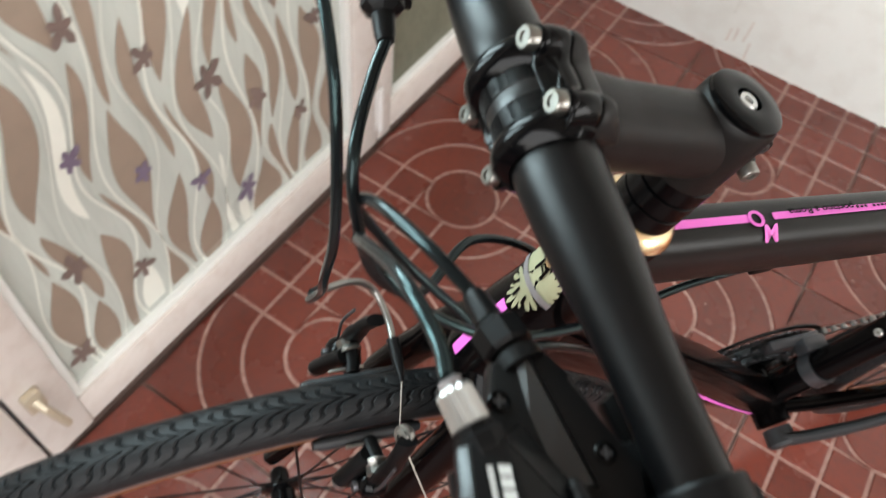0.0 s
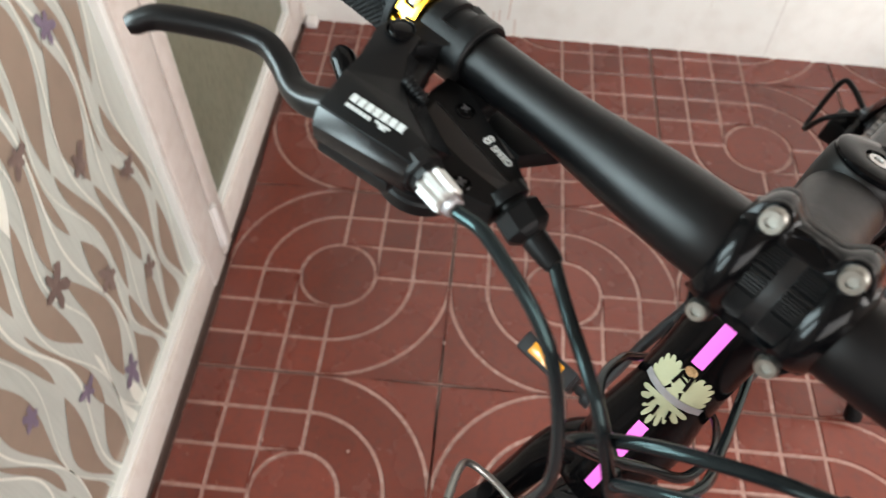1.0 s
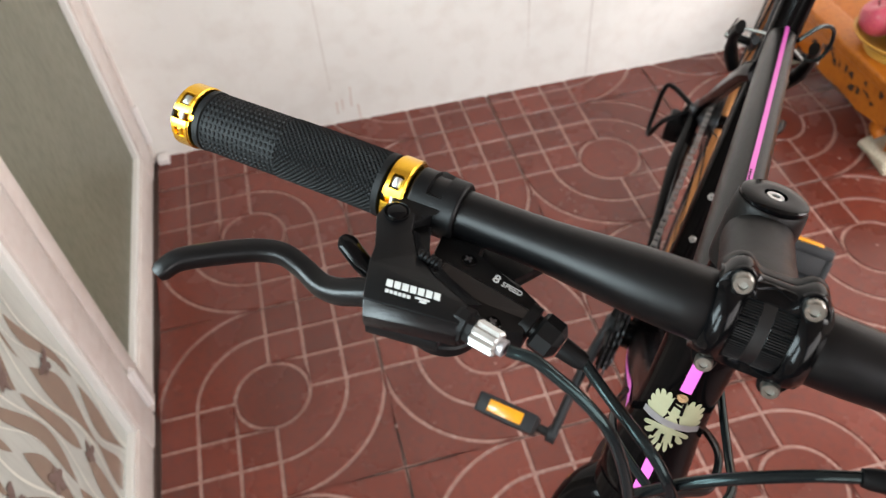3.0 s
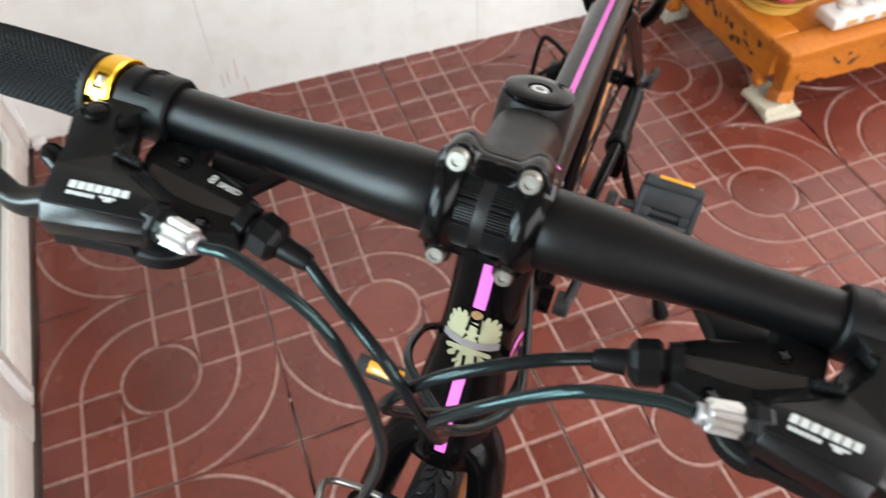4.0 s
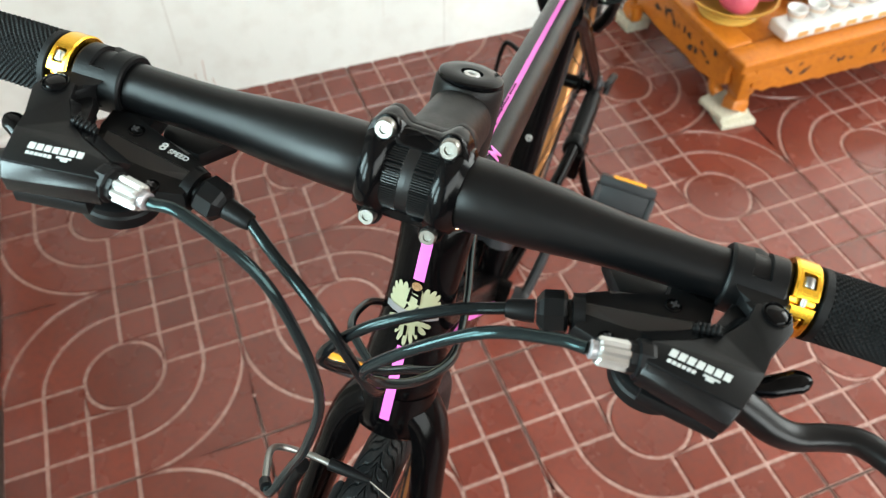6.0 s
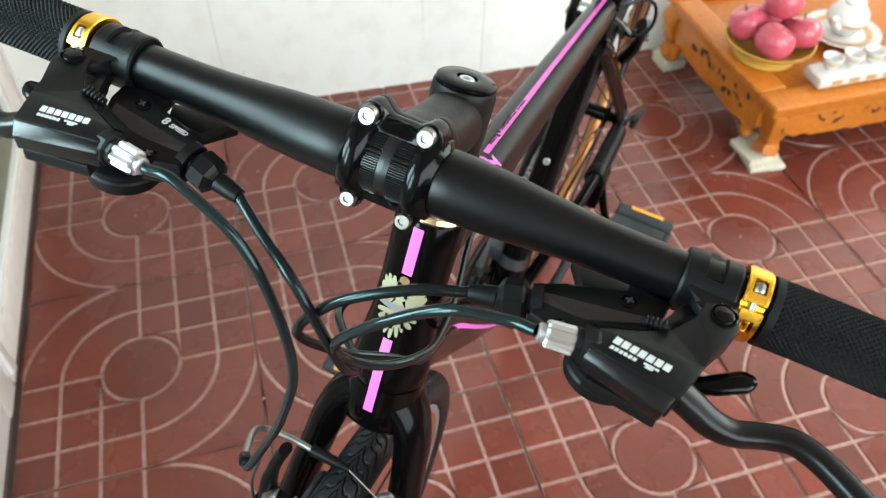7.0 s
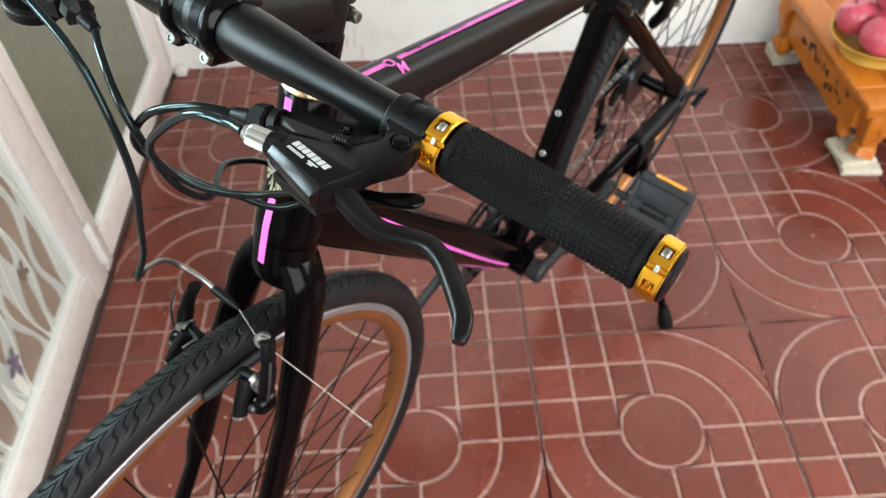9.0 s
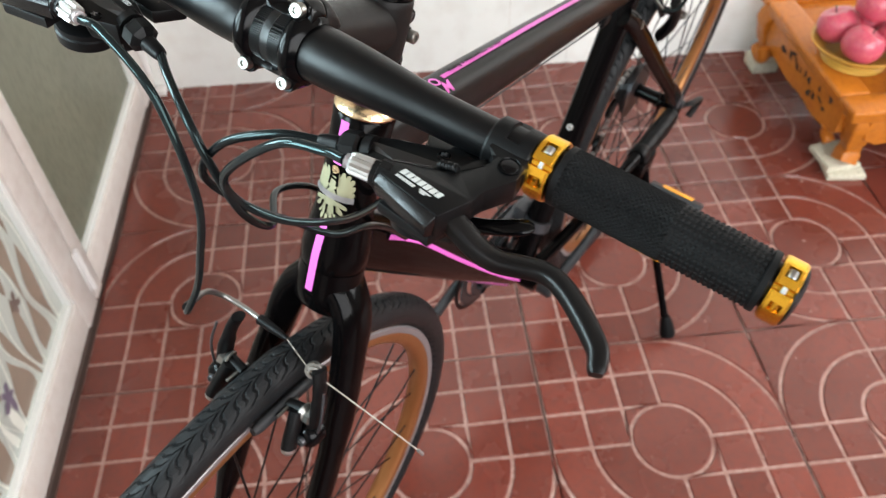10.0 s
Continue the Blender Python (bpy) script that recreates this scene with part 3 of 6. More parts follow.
for sg in (1, -1):
    grip = part("grip", grip_mesh(sg), "rubber", bike, "black knurled rubber grip", False)
    for l0, l1, ga in ((0.1525, 0.1626, 44 if sg > 0 else 28), (0.2690, 0.2791, 46 if sg > 0 else 40)):
        lock_ring(sg, l0, l1, math.radians(ga), grip)
    bm = lathe(B(), bar_at(sg * 0.2791), (0, sg, 0), [(0, 0.0142), (0.0012, 0.0138), (0.0024, 0.011), (0.0028, 0.004)], 32)
    part("end_plug", bm, "plastic", grip, "black end plug")


# stem with its face plate
def bolt(p, d, r, length, parent, material="silver", name="bolt"):
    d = V(d).normalized()
    bm = lathe(B(), p, d, [(0, r * 0.7), (0.0008, r), (length - 0.0008, r), (length, r * 0.86), (length, r * 0.46), (length - r * 0.25, r * 0.43)], 18)
    ob = part(name, bm, material, parent)
    part("hex_socket", lathe(B(), p, d, [(length - r * 0.6, r * 0.42), (length - r * 0.22, r * 0.42)], 6), "socket", ob, "", False)
    return ob


A2 = A + V((0.0022, -0.0015, -0.0006))
bm = B()
neck0, neck1 = A2 - SD * 0.004 - SN * 0.0005, C - SD * 0.012 - SN * 0.001
neck = [(0.0, 0.0168, 0.0182), (0.25, 0.0166, 0.0176), (0.5, 0.0165, 0.0168), (0.7, 0.0168, 0.0164), (0.86, 0.0180, 0.0172), (1.0, 0.0190, 0.0176)]
rad = []
for k in range(25):
    t = k / 24
    for (t0, a0, b0), (t1, a1, b1) in zip(neck, neck[1:]):
        if t0 <= t <= t1:
            f = (t - t0) / (t1 - t0)
            rad.append((a0 + (a1 - a0) * f, b0 + (b1 - b0) * f))
            break
sweep(bm, [neck0.lerp(neck1, k / 24) for k in range(25)], rad, 40, ref=(0, 1, 0), power=1.12)
stem = part("stem", bm, "matt", bike, "satin black alloy handlebar stem")
bm = lathe(B(), A2, HD, [(-0.019, 0.0166), (-0.0185, 0.0174), (-0.016, 0.0179), (0.006, 0.0182), (0.016, 0.0180), (0.0195, 0.0176), (0.0205, 0.017)], 40)
part("steerer_clamp", bm, "matt", stem)
bm = lathe(B(), A2 + HD * 0.0202, HD, [(0, 0.0160), (0.001, 0.0169), (0.0024, 0.0167), (0.0034, 0.0152), (0.0038, 0.0085), (0.0036, 0.0058), (0.0014, 0.0054)], 40)
part("top_cap", bm, "gloss", stem, "glossy black top cap")
bolt(A2 + HD * 0.0212, HD, 0.0047, 0.0022, stem, "alu", "cap_bolt")
for p, r, m_ in ((V((-0.1025, 0.0, 0.8795)), 0.0044, "silver"), (V((-0.1040, 0.0, 0.8925)), 0.0032, "steel")):
    bm = lathe(B(), p + V((0, -0.014 if m_ == "silver" else -0.002, 0)), (0, 1, 0), [(0, 0.0042), (0.001, 0.0054), (0.02 if m_ == "silver" else 0.008, 0.0054), (0.0215 if m_ == "silver" else 0.0095, 0.0046)], 16)
    part("clamp_ear", bm, "matt", stem)
    bolt(p + V((0, 0.0045, 0)), (0, 1, 0), r, 0.0085 if m_ == "silver" else 0.004, stem, m_, "clamp_bolt")
TB = [C + SD * 0.0076 + SN * 0.0195, C + SD * 0.0062 - SN * 0.0195]


def plate_mesh():
    """A half shell round the bar with a rounded window over the knurling."""
    bm = B()
    nr, nc = 44, 8
    verts = {}
    for side in (1, -1):
        for i in range(nr + 1):
            f = math.radians(-104 + 208 * i / nr)
            x = abs(f) / math.radians(76 if f > 0 else 62)
            lin = 0.0108 * max(0.0, 1 - x ** 5) ** 0.25 if x < 1 else 0.0
            lout = 0.0196 + 0.0020 * min(1, x) ** 2
            for j in range(nc + 1):
                u = j / nc
                l = lin + (lout - lin) * u
                if l < 1e-6 and side < 0:
                    verts[side, i, j] = verts[1, i, j]
                    continue
                crown = math.sin(math.pi * (0.1 + 0.86 * u)) if lin > 0 else math.cos(math.pi / 2 * (0.9 * u) ** 3)
                r = 0.0160 + 0.0036 * crown ** 0.6
                verts[side, i, j] = bm.verts.new(C + (SD * math.cos(f) + SN * math.sin(f)) * r + V((0, side * l, 0)))
        for i in range(nr):
            for j in range(nc):
                q = [verts[side, i, j], verts[side, i + 1, j], verts[side, i + 1, j + 1], verts[side, i, j + 1]]
                bm.faces.new(q if side > 0 else q[::-1])
    edges = [e for e in bm.edges if len(e.link_faces) == 1]
    made = bmesh.ops.extrude_edge_only(bm, edges=edges)["geom"]
    for w in made:
        if isinstance(w, bmesh.types.BMVert):
            d = w.co - C
            d.y = 0
            w.co = C + d.normalized() * 0.0155 + V((0, w.co.y, 0))
    return bm


face = part("face_plate", plate_mesh(), "gloss", stem, "glossy black open face plate")


def clamp_shell():
    """The rear half of the clamp, round the back of the bar."""
    bm = B()
    rows = []
    for i in range(37):
        f = math.radians(107 + 146 * i / 36)
        d = SD * math.cos(f) + SN * math.sin(f)
        rows.append([bm.verts.new(C + d * q + V((0, y, 0))) for q, y in ((0.0155, -0.0200), (0.0184, -0.0207), (0.0198, -0.0190), (0.0200, 0.0), (0.0198, 0.0190), (0.0184, 0.0207), (0.0155, 0.0200))])
    for p, q in zip(rows, rows[1:]):
        for k in range(7):
            bm.faces.new((p[k], p[(k + 1) % 7], q[(k + 1) % 7], q[k]))
    bm.faces.new(rows[0])
    bm.faces.new(rows[-1][::-1])
    return bm


part("clamp_shell", clamp_shell(), "matt", stem)


def ears(stations, s, hw, c=0.0135):
    """Two bolt ears with a saddle between them, lofted along the stem."""
    bm = B()
    rows = []
    n = 40
    for d, ear, saddle, foot in stations:
        row = []
        for k in range(n + 1):
            y = hw * math.sin(math.pi / 2 * (2 * k / n - 1))
            u = abs(y) - c
            if u > 0:
                h = foot + (ear - foot) * math.sqrt(max(0.0, 1 - (u / (hw - c)) ** 2))
            else:
                h = saddle + (ear - saddle) * (0.5 + 0.5 * math.cos(math.pi * min(1.0, -u / 0.0080)))
            row.append(bm.verts.new(C + SD * d + V((0, y, 0)) + SN * s * h))
        row += [bm.verts.new(C + SD * d + V((0, y, 0)) + SN * s * 0.0105) for y in (hw * 0.96, -hw * 0.96)]
        rows.append(row)
    m_ = n + 3
    for p, q in zip(rows, rows[1:]):
        for k in range(m_):
            bm.faces.new((p[k], p[(k + 1) % m_], q[(k + 1) % m_], q[k]))
    caps = [bm.faces.new(rows[0]), bm.faces.new(rows[-1][::-1])]
    bmesh.ops.recalc_face_normals(bm, faces=bm.faces)
    bmesh.ops.bevel(bm, geom=[e for f in caps for e in f.edges], offset=0.0005, segments=2, affect="EDGES", profile=0.5)
    return bm


REAR = [(-0.0185, 0.0168, 0.0160, 0.0120), (-0.0155, 0.0200, 0.0178, 0.0128), (-0.0125, 0.0230, 0.0189, 0.0132), (-0.0090, 0.0244, 0.0194, 0.0134), (-0.0052, 0.0246, 0.0196, 0.0134)]
FRONT = [(-0.0042, 0.0247, 0.0197, 0.0134), (-0.0020, 0.0251, 0.0201, 0.0134), (0.0010, 0.0251, 0.0198, 0.0132), (0.0035, 0.0249, 0.0182, 0.0130), (0.0060, 0.0244, 0.0160, 0.0125), (0.0076, 0.0238, 0.0142, 0.0122)]
for p, s in ((TB[0], 1), (TB[1], -1)):
    slim, hw = (1.0, 0.0214) if s > 0 else (0.96, 0.0204)
    part("stem_ear", ears([(d, e * slim, sd, f) for d, e, sd, f in REAR], s, hw), "matt", stem)
    part("plate_ear", ears([(d, e * slim, sd, f) for d, e, sd, f in FRONT], s, hw), "gloss", face)
    for sg in (1, -1):
        q = p + V((0, sg * 0.0133, 0))
        part("bolt_seat", lathe(B(), q - SD * 0.0020, SD, [(0, 0.0052), (0.0022, 0.0052), (0.0027, 0.0048), (0.0027, 0.0030)], 24), "gloss", face)
        bolt(q, SD, 0.0041 if s > 0 else 0.0037, 0.0054, stem, "bolt", "face_bolt")

# spacers, headset, head tube
for k in range(3):
    bm = lathe(B(), head(0.0192 + 0.0106 * k), -HD, [(0, 0.0158), (0.0006, 0.0166), (0.0096, 0.0166), (0.0102, 0.0158)], 32)
    part("spacer", bm, "gloss", bike, "black headset spacer")
bm = lathe(B(), head(0.051), -HD, [(0, 0.0165), (0.003, 0.0205), (0.0075, 0.0222), (0.009, 0.0215)], 36)
part("headset_cap", bm, "brass", bike, "pale gold headset cover")
bm = lathe(B(), head(0.06), -HD, [(0, 0.0205), (0.002, 0.0218), (0.02, 0.0212), (0.05, 0.0208), (0.08, 0.022), (0.1, 0.0248), (0.112, 0.0262), (0.126, 0.0262), (0.128, 0.025)], 40)
ht = part("head_tube", bm, "frame", bike, "gloss black tapered head tube")


def head_radius(k):
    pr = [(0.06, 0.0212), (0.08, 0.0212), (0.11, 0.0208), (0.14, 0.022), (0.16, 0.0248), (0.172, 0.0262), (0.19, 0.0262), (0.23, 0.0262)]
    for (a, ra), (b, rb) in zip(pr, pr[1:]):
        if k <= b:
            return ra + (rb - ra) * max(0, (k - a)) / (b - a)
    return 0.0262


def on_head(k, l, lift=0.0006):
    """A place on the front of the head tube, l to the left of its middle."""
    r = head_radius(k) + lift
    a = l / r
    return head(k, r * math.cos(a), r * math.sin(a))


def head_decal(name, rows, material, label=""):
    bm = B()
    vs = [[bm.verts.new(on_head(k, l0 + (l1 - l0) * j / 6, lift)) for j in range(7)] for k, l0, l1, lift in rows]
    for a, b in zip(vs, vs[1:]):
        for j in range(6):
            bm.faces.new((a[j], a[j + 1], b[j + 1], b[j]))
    return part(name, bm, material, ht, label)


head_decal("pink_stripe", [(0.064 + 0.0055 * k, -0.0033, 0.0033, 0.0006) for k in range(7)], "pink", "pink stripe")
head_decal("pink_stripe", [(0.146 + 0.006 * k, -0.0032, 0.0032, 0.0006) for k in range(11)], "pink", "pink stripe")
# emblem: a cream crest of two fanned wings, a body and a forked tail
def crest_fan(k0, l0, fan, notch, count, lift, inner=0.0016):
    """A fan of plumes on the head tube: (angle, reach) stops, notched at the rim."""
    bm = B()
    rows = []
    n = 56
    for i in range(n + 1):
        t = i / n
        x = t * (len(fan) - 1)
        k = min(int(x), len(fan) - 2)
        a, r = (fan[k][q] + (fan[k + 1][q] - fan[k][q]) * (x - k) for q in (0, 1))
        ph = (t * count) % 1
        r *= 1 - notch * abs(2 * ph - 1) ** 3
        a = radians(a)
        rows.append([bm.verts.new(on_head(k0 - math.cos(a) * (inner + (r - inner) * j / 6), l0 + math.sin(a) * (inner + (r - inner) * j / 6), lift)) for j in range(7)])
    for p, q in zip(rows, rows[1:]):
        for j in range(6):
            bm.faces.new((p[j], p[j + 1], q[j + 1], q[j]))
    return bm


for sg in (1, -1):
    part("crest_wing", crest_fan(0.1215, sg * 0.0052, [(sg * a, r) for a, r in ((-14, 0.0172), (4, 0.0204), (24, 0.0200), (48, 0.0150), (84, 0.0112))], 0.2, 6, 0.0007), "cream", ht, "cream wing of the crest", False)
part("crest_body", crest_fan(0.1165, 0.0, [(a, 0.0020 + 0.0082 * abs(math.cos(radians(a))) ** 2) for a in range(0, 361, 15)], 0.0, 1, 0.0010, 0.0), "cream", ht, "cream body of the crest", False)
for k0, l0, k1, l1 in ((0.1030, 0.0026, 0.1135, 0.0034), (0.1030, -0.0026, 0.1135, -0.0034), (0.1075, -0.0026, 0.1090, 0.0026), (0.1285, 0.0052, 0.1350, 0.0064), (0.1285, -0.0052, 0.1350, -0.0064), (0.1300, -0.0010, 0.1375, -0.0006)):
    w = 0.0009
    dk, dl = (w, 0.0) if abs(l1 - l0) > 0.004 else (0.0, w)
    bm = B()
    bm.faces.new([bm.verts.new(on_head(k, l, 0.0013)) for k, l in ((k0 - dk, l0 - dl), (k1 - dk, l1 - dl), (k1 + dk, l1 + dl), (k0 + dk, l0 + dl))])
    part("crest_slit", bm, "frame", ht, "", False)
part("crest_tail", crest_fan(0.1240, 0.0, [(100, 0.0142), (125, 0.0160), (150, 0.0150), (165, 0.0190), (180, 0.0210), (195, 0.0190), (210, 0.0150), (235, 0.0160), (260, 0.0142)], 0.5, 9, 0.0007, 0.001), "cream", ht, "cream tail of the crest", False)
bm = B()
bm.faces.new([bm.verts.new(on_head(0.1010 + 0.0030 * math.sin(2 * math.pi * k / 16), 0.0032 * math.cos(2 * math.pi * k / 16), 0.0013)) for k in range(16)])
part("crest_crown", bm, "brass", ht)
head_decal("crest_band", [(0.1195, -0.0178, 0.0178, 0.0014), (0.1240, -0.0178, 0.0178, 0.0014)], "track", "greyish band across the crest")

# main tubes
BBP = V((-0.442, 0, 0.28))
TT0, TT1 = V((-0.062, 0, 0.8037)), V((-0.583, 0, 0.6915))
bm = sweep(B(), [TT0, TT0.lerp(TT1, 0.12), TT0.lerp(TT1, 0.5), TT0.lerp(TT1, 0.9), TT1], [(0.0165, 0.022), (0.017, 0.023), (0.0165, 0.0215), (0.0155, 0.018), (0.0145, 0.017)], 28, ref=(0, 1, 0), power=1.35)
top_tube = part("top_tube", bm, "tube", bike, "satin black hexagonal top tube")
DT0 = V((-0.038, 0, 0.735))
bm = sweep(B(), [DT0, DT0.lerp(BBP, 0.1), DT0.lerp(BBP, 0.5), DT0.lerp(BBP, 0.92), BBP], [(0.02, 0.026), (0.021, 0.027), (0.0215, 0.027), (0.021, 0.024), (0.019, 0.019)], 28, ref=(0, 1, 0), power=1.4)
down_tube = part("down_tube", bm, "frame", bike, "gloss black down tube")
SD2 = V((-0.35, 0, 0.937)).normalized()
ST1 = V((-0.612, 0, 0.762))
bm = sweep(B(), [BBP, BBP.lerp(ST1, 0.5), ST1], [0.0175, 0.0165, 0.0165], 24)
seat_tube = part("seat_tube", bm, "frame", bike, "gloss black seat tube")
bm = lathe(B(), ST1 - SD2 * 0.006, SD2, [(0, 0.0165), (0.001, 0.019), (0.015, 0.019), (0.016, 0.0165)], 24)
part("seat_clamp", bm, "plastic", seat_tube)
part("seat_post", sweep(B(), [ST1, ST1 + SD2 * 0.14], 0.0136, 24), "matt", bike, "black seat post")
for p in (V((-0.504, 0, 0.517)), V((-0.483, 0, 0.460))):
    bolt(p + V((-0.0015, 0, -0.0005)), (0.937, 0, 0.35), 0.0044, 0.004, seat_tube, "alu", "cage_bolt")
bm = lathe(B(), BBP + V((0, -0.036, 0)), (0, 1, 0), [(0, 0.018), (0.001, 0.0205), (0.071, 0.0205), (0.072, 0.018)], 28)
part("bottom_bracket", bm, "frame", bike)


def along(p0, p1, t, up, side=0.0):
    d = (p1 - p0).normalized()
    nrm = V((-d.z, 0, d.x))
    if nrm.z < 0:
        nrm = -nrm
    return p0.lerp(p1, t) + nrm * up + V((0, side, 0))


def tube_strip(p0, p1, t0, t1, l0, l1, up, parent, material="pink", n=10, name="pink_stripe", dip=0.0):
    bm = B()
    va = [(bm.verts.new(along(p0, p1, t0 + (t1 - t0) * k / n, up(t0 + (t1 - t0) * k / n, l0), l0)), bm.verts.new(along(p0, p1, t0 + (t1 - t0) * k / n, up(t0 + (t1 - t0) * k / n, l1), l1))) for k in range(n + 1)]
    for a, b in zip(va, va[1:]):
        bm.faces.new((a[0], b[0], b[1], a[1]))
    return part(name, bm, material, parent, "" if material != "pink" else "pink painted line", False)


def tt_up(t, l):
    r = 0.0225 if t < 0.5 else 0.0225 - (t - 0.5) * 0.008
    x = abs(l) / 0.0168
    return r * max(0.0, 1 - x ** 1.9 * 1.1) ** 0.6 + 0.0012


tube_strip(TT0, TT1, 0.03, 0.149, -0.0014, 0.0032, tt_up, top_tube)
tube_strip(TT0, TT1, 0.182, 0.362, -0.0014, 0.0028, tt_up, top_tube)
tube_strip(TT0, TT1, 0.36, 0.985, -0.0014, 0.0028, tt_up, top_tube, n=24)
for k in range(11):
    t = 0.302 + 0.0064 * k
    if k % 7 not in (3,):
        tube_strip(TT0, TT1, t, t + 0.0044, -0.0008 + 0.0003 * (k % 2), 0.0008, lambda t, l: tt_up(t, l) + 0.0004, top_tube, "frame", 1, "print_bar")


def dt_low(t, l):
    x = abs(l) / 0.0215
    return -0.0275 * max(0.0, 1 - x ** 2.2) ** 0.5 - 0.0008


tube_strip(DT0, BBP, 0.3, 0.9, 0.0095, 0.0145, dt_low, down_tube, n=20)
bm = B()
for sg in (1, -1):
    rows = []
    for k in range(21):
        t = 0.06 + 0.86 * k / 20
        u0 = -0.0105 + 0.030 * (1 - k / 20) ** 1.6 - 0.009 * max(0.0, 1 - k / 4) ** 2
        ru = 0.0213 if t < 0.6 else 0.0216 - 0.0012 * (t - 0.5)
        rv = 0.027 if t < 0.5 else 0.027 - 0.0072 * (t - 0.5)
        rows.append([bm.verts.new(along(DT0, BBP, t, u, sg * (0.0007 + ru * (1 - (abs(u) / rv) ** 2.8) ** 0.357))) for u in (u0 + 0.0021, u0, u0 - 0.0021)])
    for a, b in zip(rows, rows[1:]):
        for k in range(2):
            bm.faces.new((a[k], a[k + 1], b[k + 1], b[k]))
    part("pink_stripe", bm, "pink", down_tube, "pink painted line", False)
    bm = B()
bm.free()
tube_strip(DT0, BBP, 0.14, 0.9, -0.0155, -0.009, dt_low, down_tube, n=20)


# letters M and O on the top tube
def text_mesh(body, size, m, depth, parent, material, name):
    cu = bpy.data.curves.new(name, "FONT")
    cu.body, cu.size, cu.extrude, cu.offset = body, size, depth, size * 0.018
    tmp = bpy.data.objects.new(name, cu)
    scene.collection.objects.link(tmp)
    me = bpy.data.meshes.new_from_object(tmp.evaluated_get(bpy.context.evaluated_depsgraph_get()))
    bpy.data.objects.remove(tmp)
    me.transform(m)
    me.materials.clear()
    me.materials.append(M[material])
    ob = new(name, me)
    ob.parent = parent
    return ob


ttd = (TT1 - TT0).normalized()
ttn = V((-ttd.z, 0, ttd.x)) if -ttd.z * 0 + ttd.x > 0 else V((ttd.z, 0, -ttd.x))


def tt_frame(t, l, up, turn=0.0):
    o = TT0.lerp(TT1, t) + ttn * up + V((0, l, 0))
    m = Matrix((ttd, V((0, -1, 0)), ttn)).transposed().to_4x4()
    m.translation = o
    return m @ pose(0, 0, 0, 0, 0, turn)


text_mesh("O", 0.0135, tt_frame(0.1475, 0.0062, 0.0238), 0.0002, top_tube, "pink", "letter_o")
text_mesh("M", 0.0135, tt_frame(0.1625, 0.0138, 0.0190) @ pose(0, 0, 0, 32, 0, 0), 0.0002, top_tube, "pink", "letter_m")

text_mesh("portano a Roma", 0.0058, tt_frame(0.2975, -0.0020, 0.0246, 180) @ Matrix.Diagonal((1.32, 1, 1, 1)), 0.0001, top_tube, "frame", "stripe_lettering")

# cable run under the top tube
bm = B()
sweep(bm, [along(TT0, TT1, 0.24, -0.03, 0.006), along(TT0, TT1, 0.9, -0.028, 0.006)], 0.0009, 8)
part("gear_wire", bm, "steel", top_tube)
for t in (0.24, 0.86):
    bm = box(B(), (-0.008, -0.004, -0.006), (0.008, 0.004, 0.008), 0.002, Matrix.Translation(along(TT0, TT1, t, -0.026, 0.006)))
    part("cable_stop", bm, "plastic", top_tube)


# fork
bm = B()
sweep(bm, [head(0.188), head(0.2), head(0.209), head(0.222), head(0.230)], [(0.0257, 0.0257), (0.0257, 0.0257), (0.0258, 0.0262), (0.0250, 0.0280), (0.019, 0.0270)], 32, ref=(1, 0, 0))
for sg in (1, -1):
    sweep(bm, smooth_path([head(0.204, 0.0, sg * 0.010), head(0.212, 0.0, sg * 0.0185), head(0.229, 0.001, sg * 0.0285), head(0.262, 0.003, sg * 0.0345), head(0.36, 0.012, sg * 0.0455), head(0.5, 0.026, sg * 0.05), head(0.576, 0.039, sg * 0.0525)], 4),
          [(0.0125, 0.0215)] * 4 + [(0.0125, 0.021)] * 4 + [(0.0122, 0.0205)] * 4 + [(0.0118, 0.0185)] * 4 + [(0.0105, 0.015)] * 4 + [(0.008, 0.0085)] * 5, 18, ref=(0, 1, 0))
fork = part("fork", bm, "frame", bike, "gloss black rigid fork")

FAX, RAX = V((0.127, 0, 0.3235)), V((-0.868, 0, 0.342))
R_TYRE = 0.3465


def tyre_mesh():
    """A slim road tyre with hooked arrow grooves cut round its tread and plain shoulders."""
    verts, faces, low = [], [], set()
    nu, nv, w = 1900, 31, 0.0165
    for i in range(nu):
        for j in range(nv):
            b = math.radians(-150 + 300 * j / (nv - 1))
            x = min(1, abs(math.sin(b)) if abs(b) < 1.57 else 1)
            a = 2 * math.pi * (i + (0.95 * x + 0.15 * math.sin(2.5 * math.pi * x)) * nu / 66) / nu
            lat = w * math.sin(b)
            r = R_TYRE - w + w * math.cos(b) * 1.0
            x = abs(lat) / w
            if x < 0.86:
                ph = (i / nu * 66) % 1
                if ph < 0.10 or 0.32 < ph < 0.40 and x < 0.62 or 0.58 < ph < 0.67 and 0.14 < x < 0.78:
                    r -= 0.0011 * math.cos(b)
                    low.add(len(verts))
            verts.append((r * math.sin(a), lat, r * math.cos(a)))
    for i in range(nu):
        for j in range(nv - 1):
            a, b = i * nv + j, ((i + 1) % nu) * nv + j
            faces.append((a, a + 1, b + 1, b))
    me = bpy.data.meshes.new("tyre")
    me.from_pydata(verts, [], faces)
    me.materials.append(M["tyre"])
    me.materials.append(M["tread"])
    # Faces sunk into the grooves get the rubber with the painted-in shade.
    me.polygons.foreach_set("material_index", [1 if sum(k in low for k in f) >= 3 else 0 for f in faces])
    return me


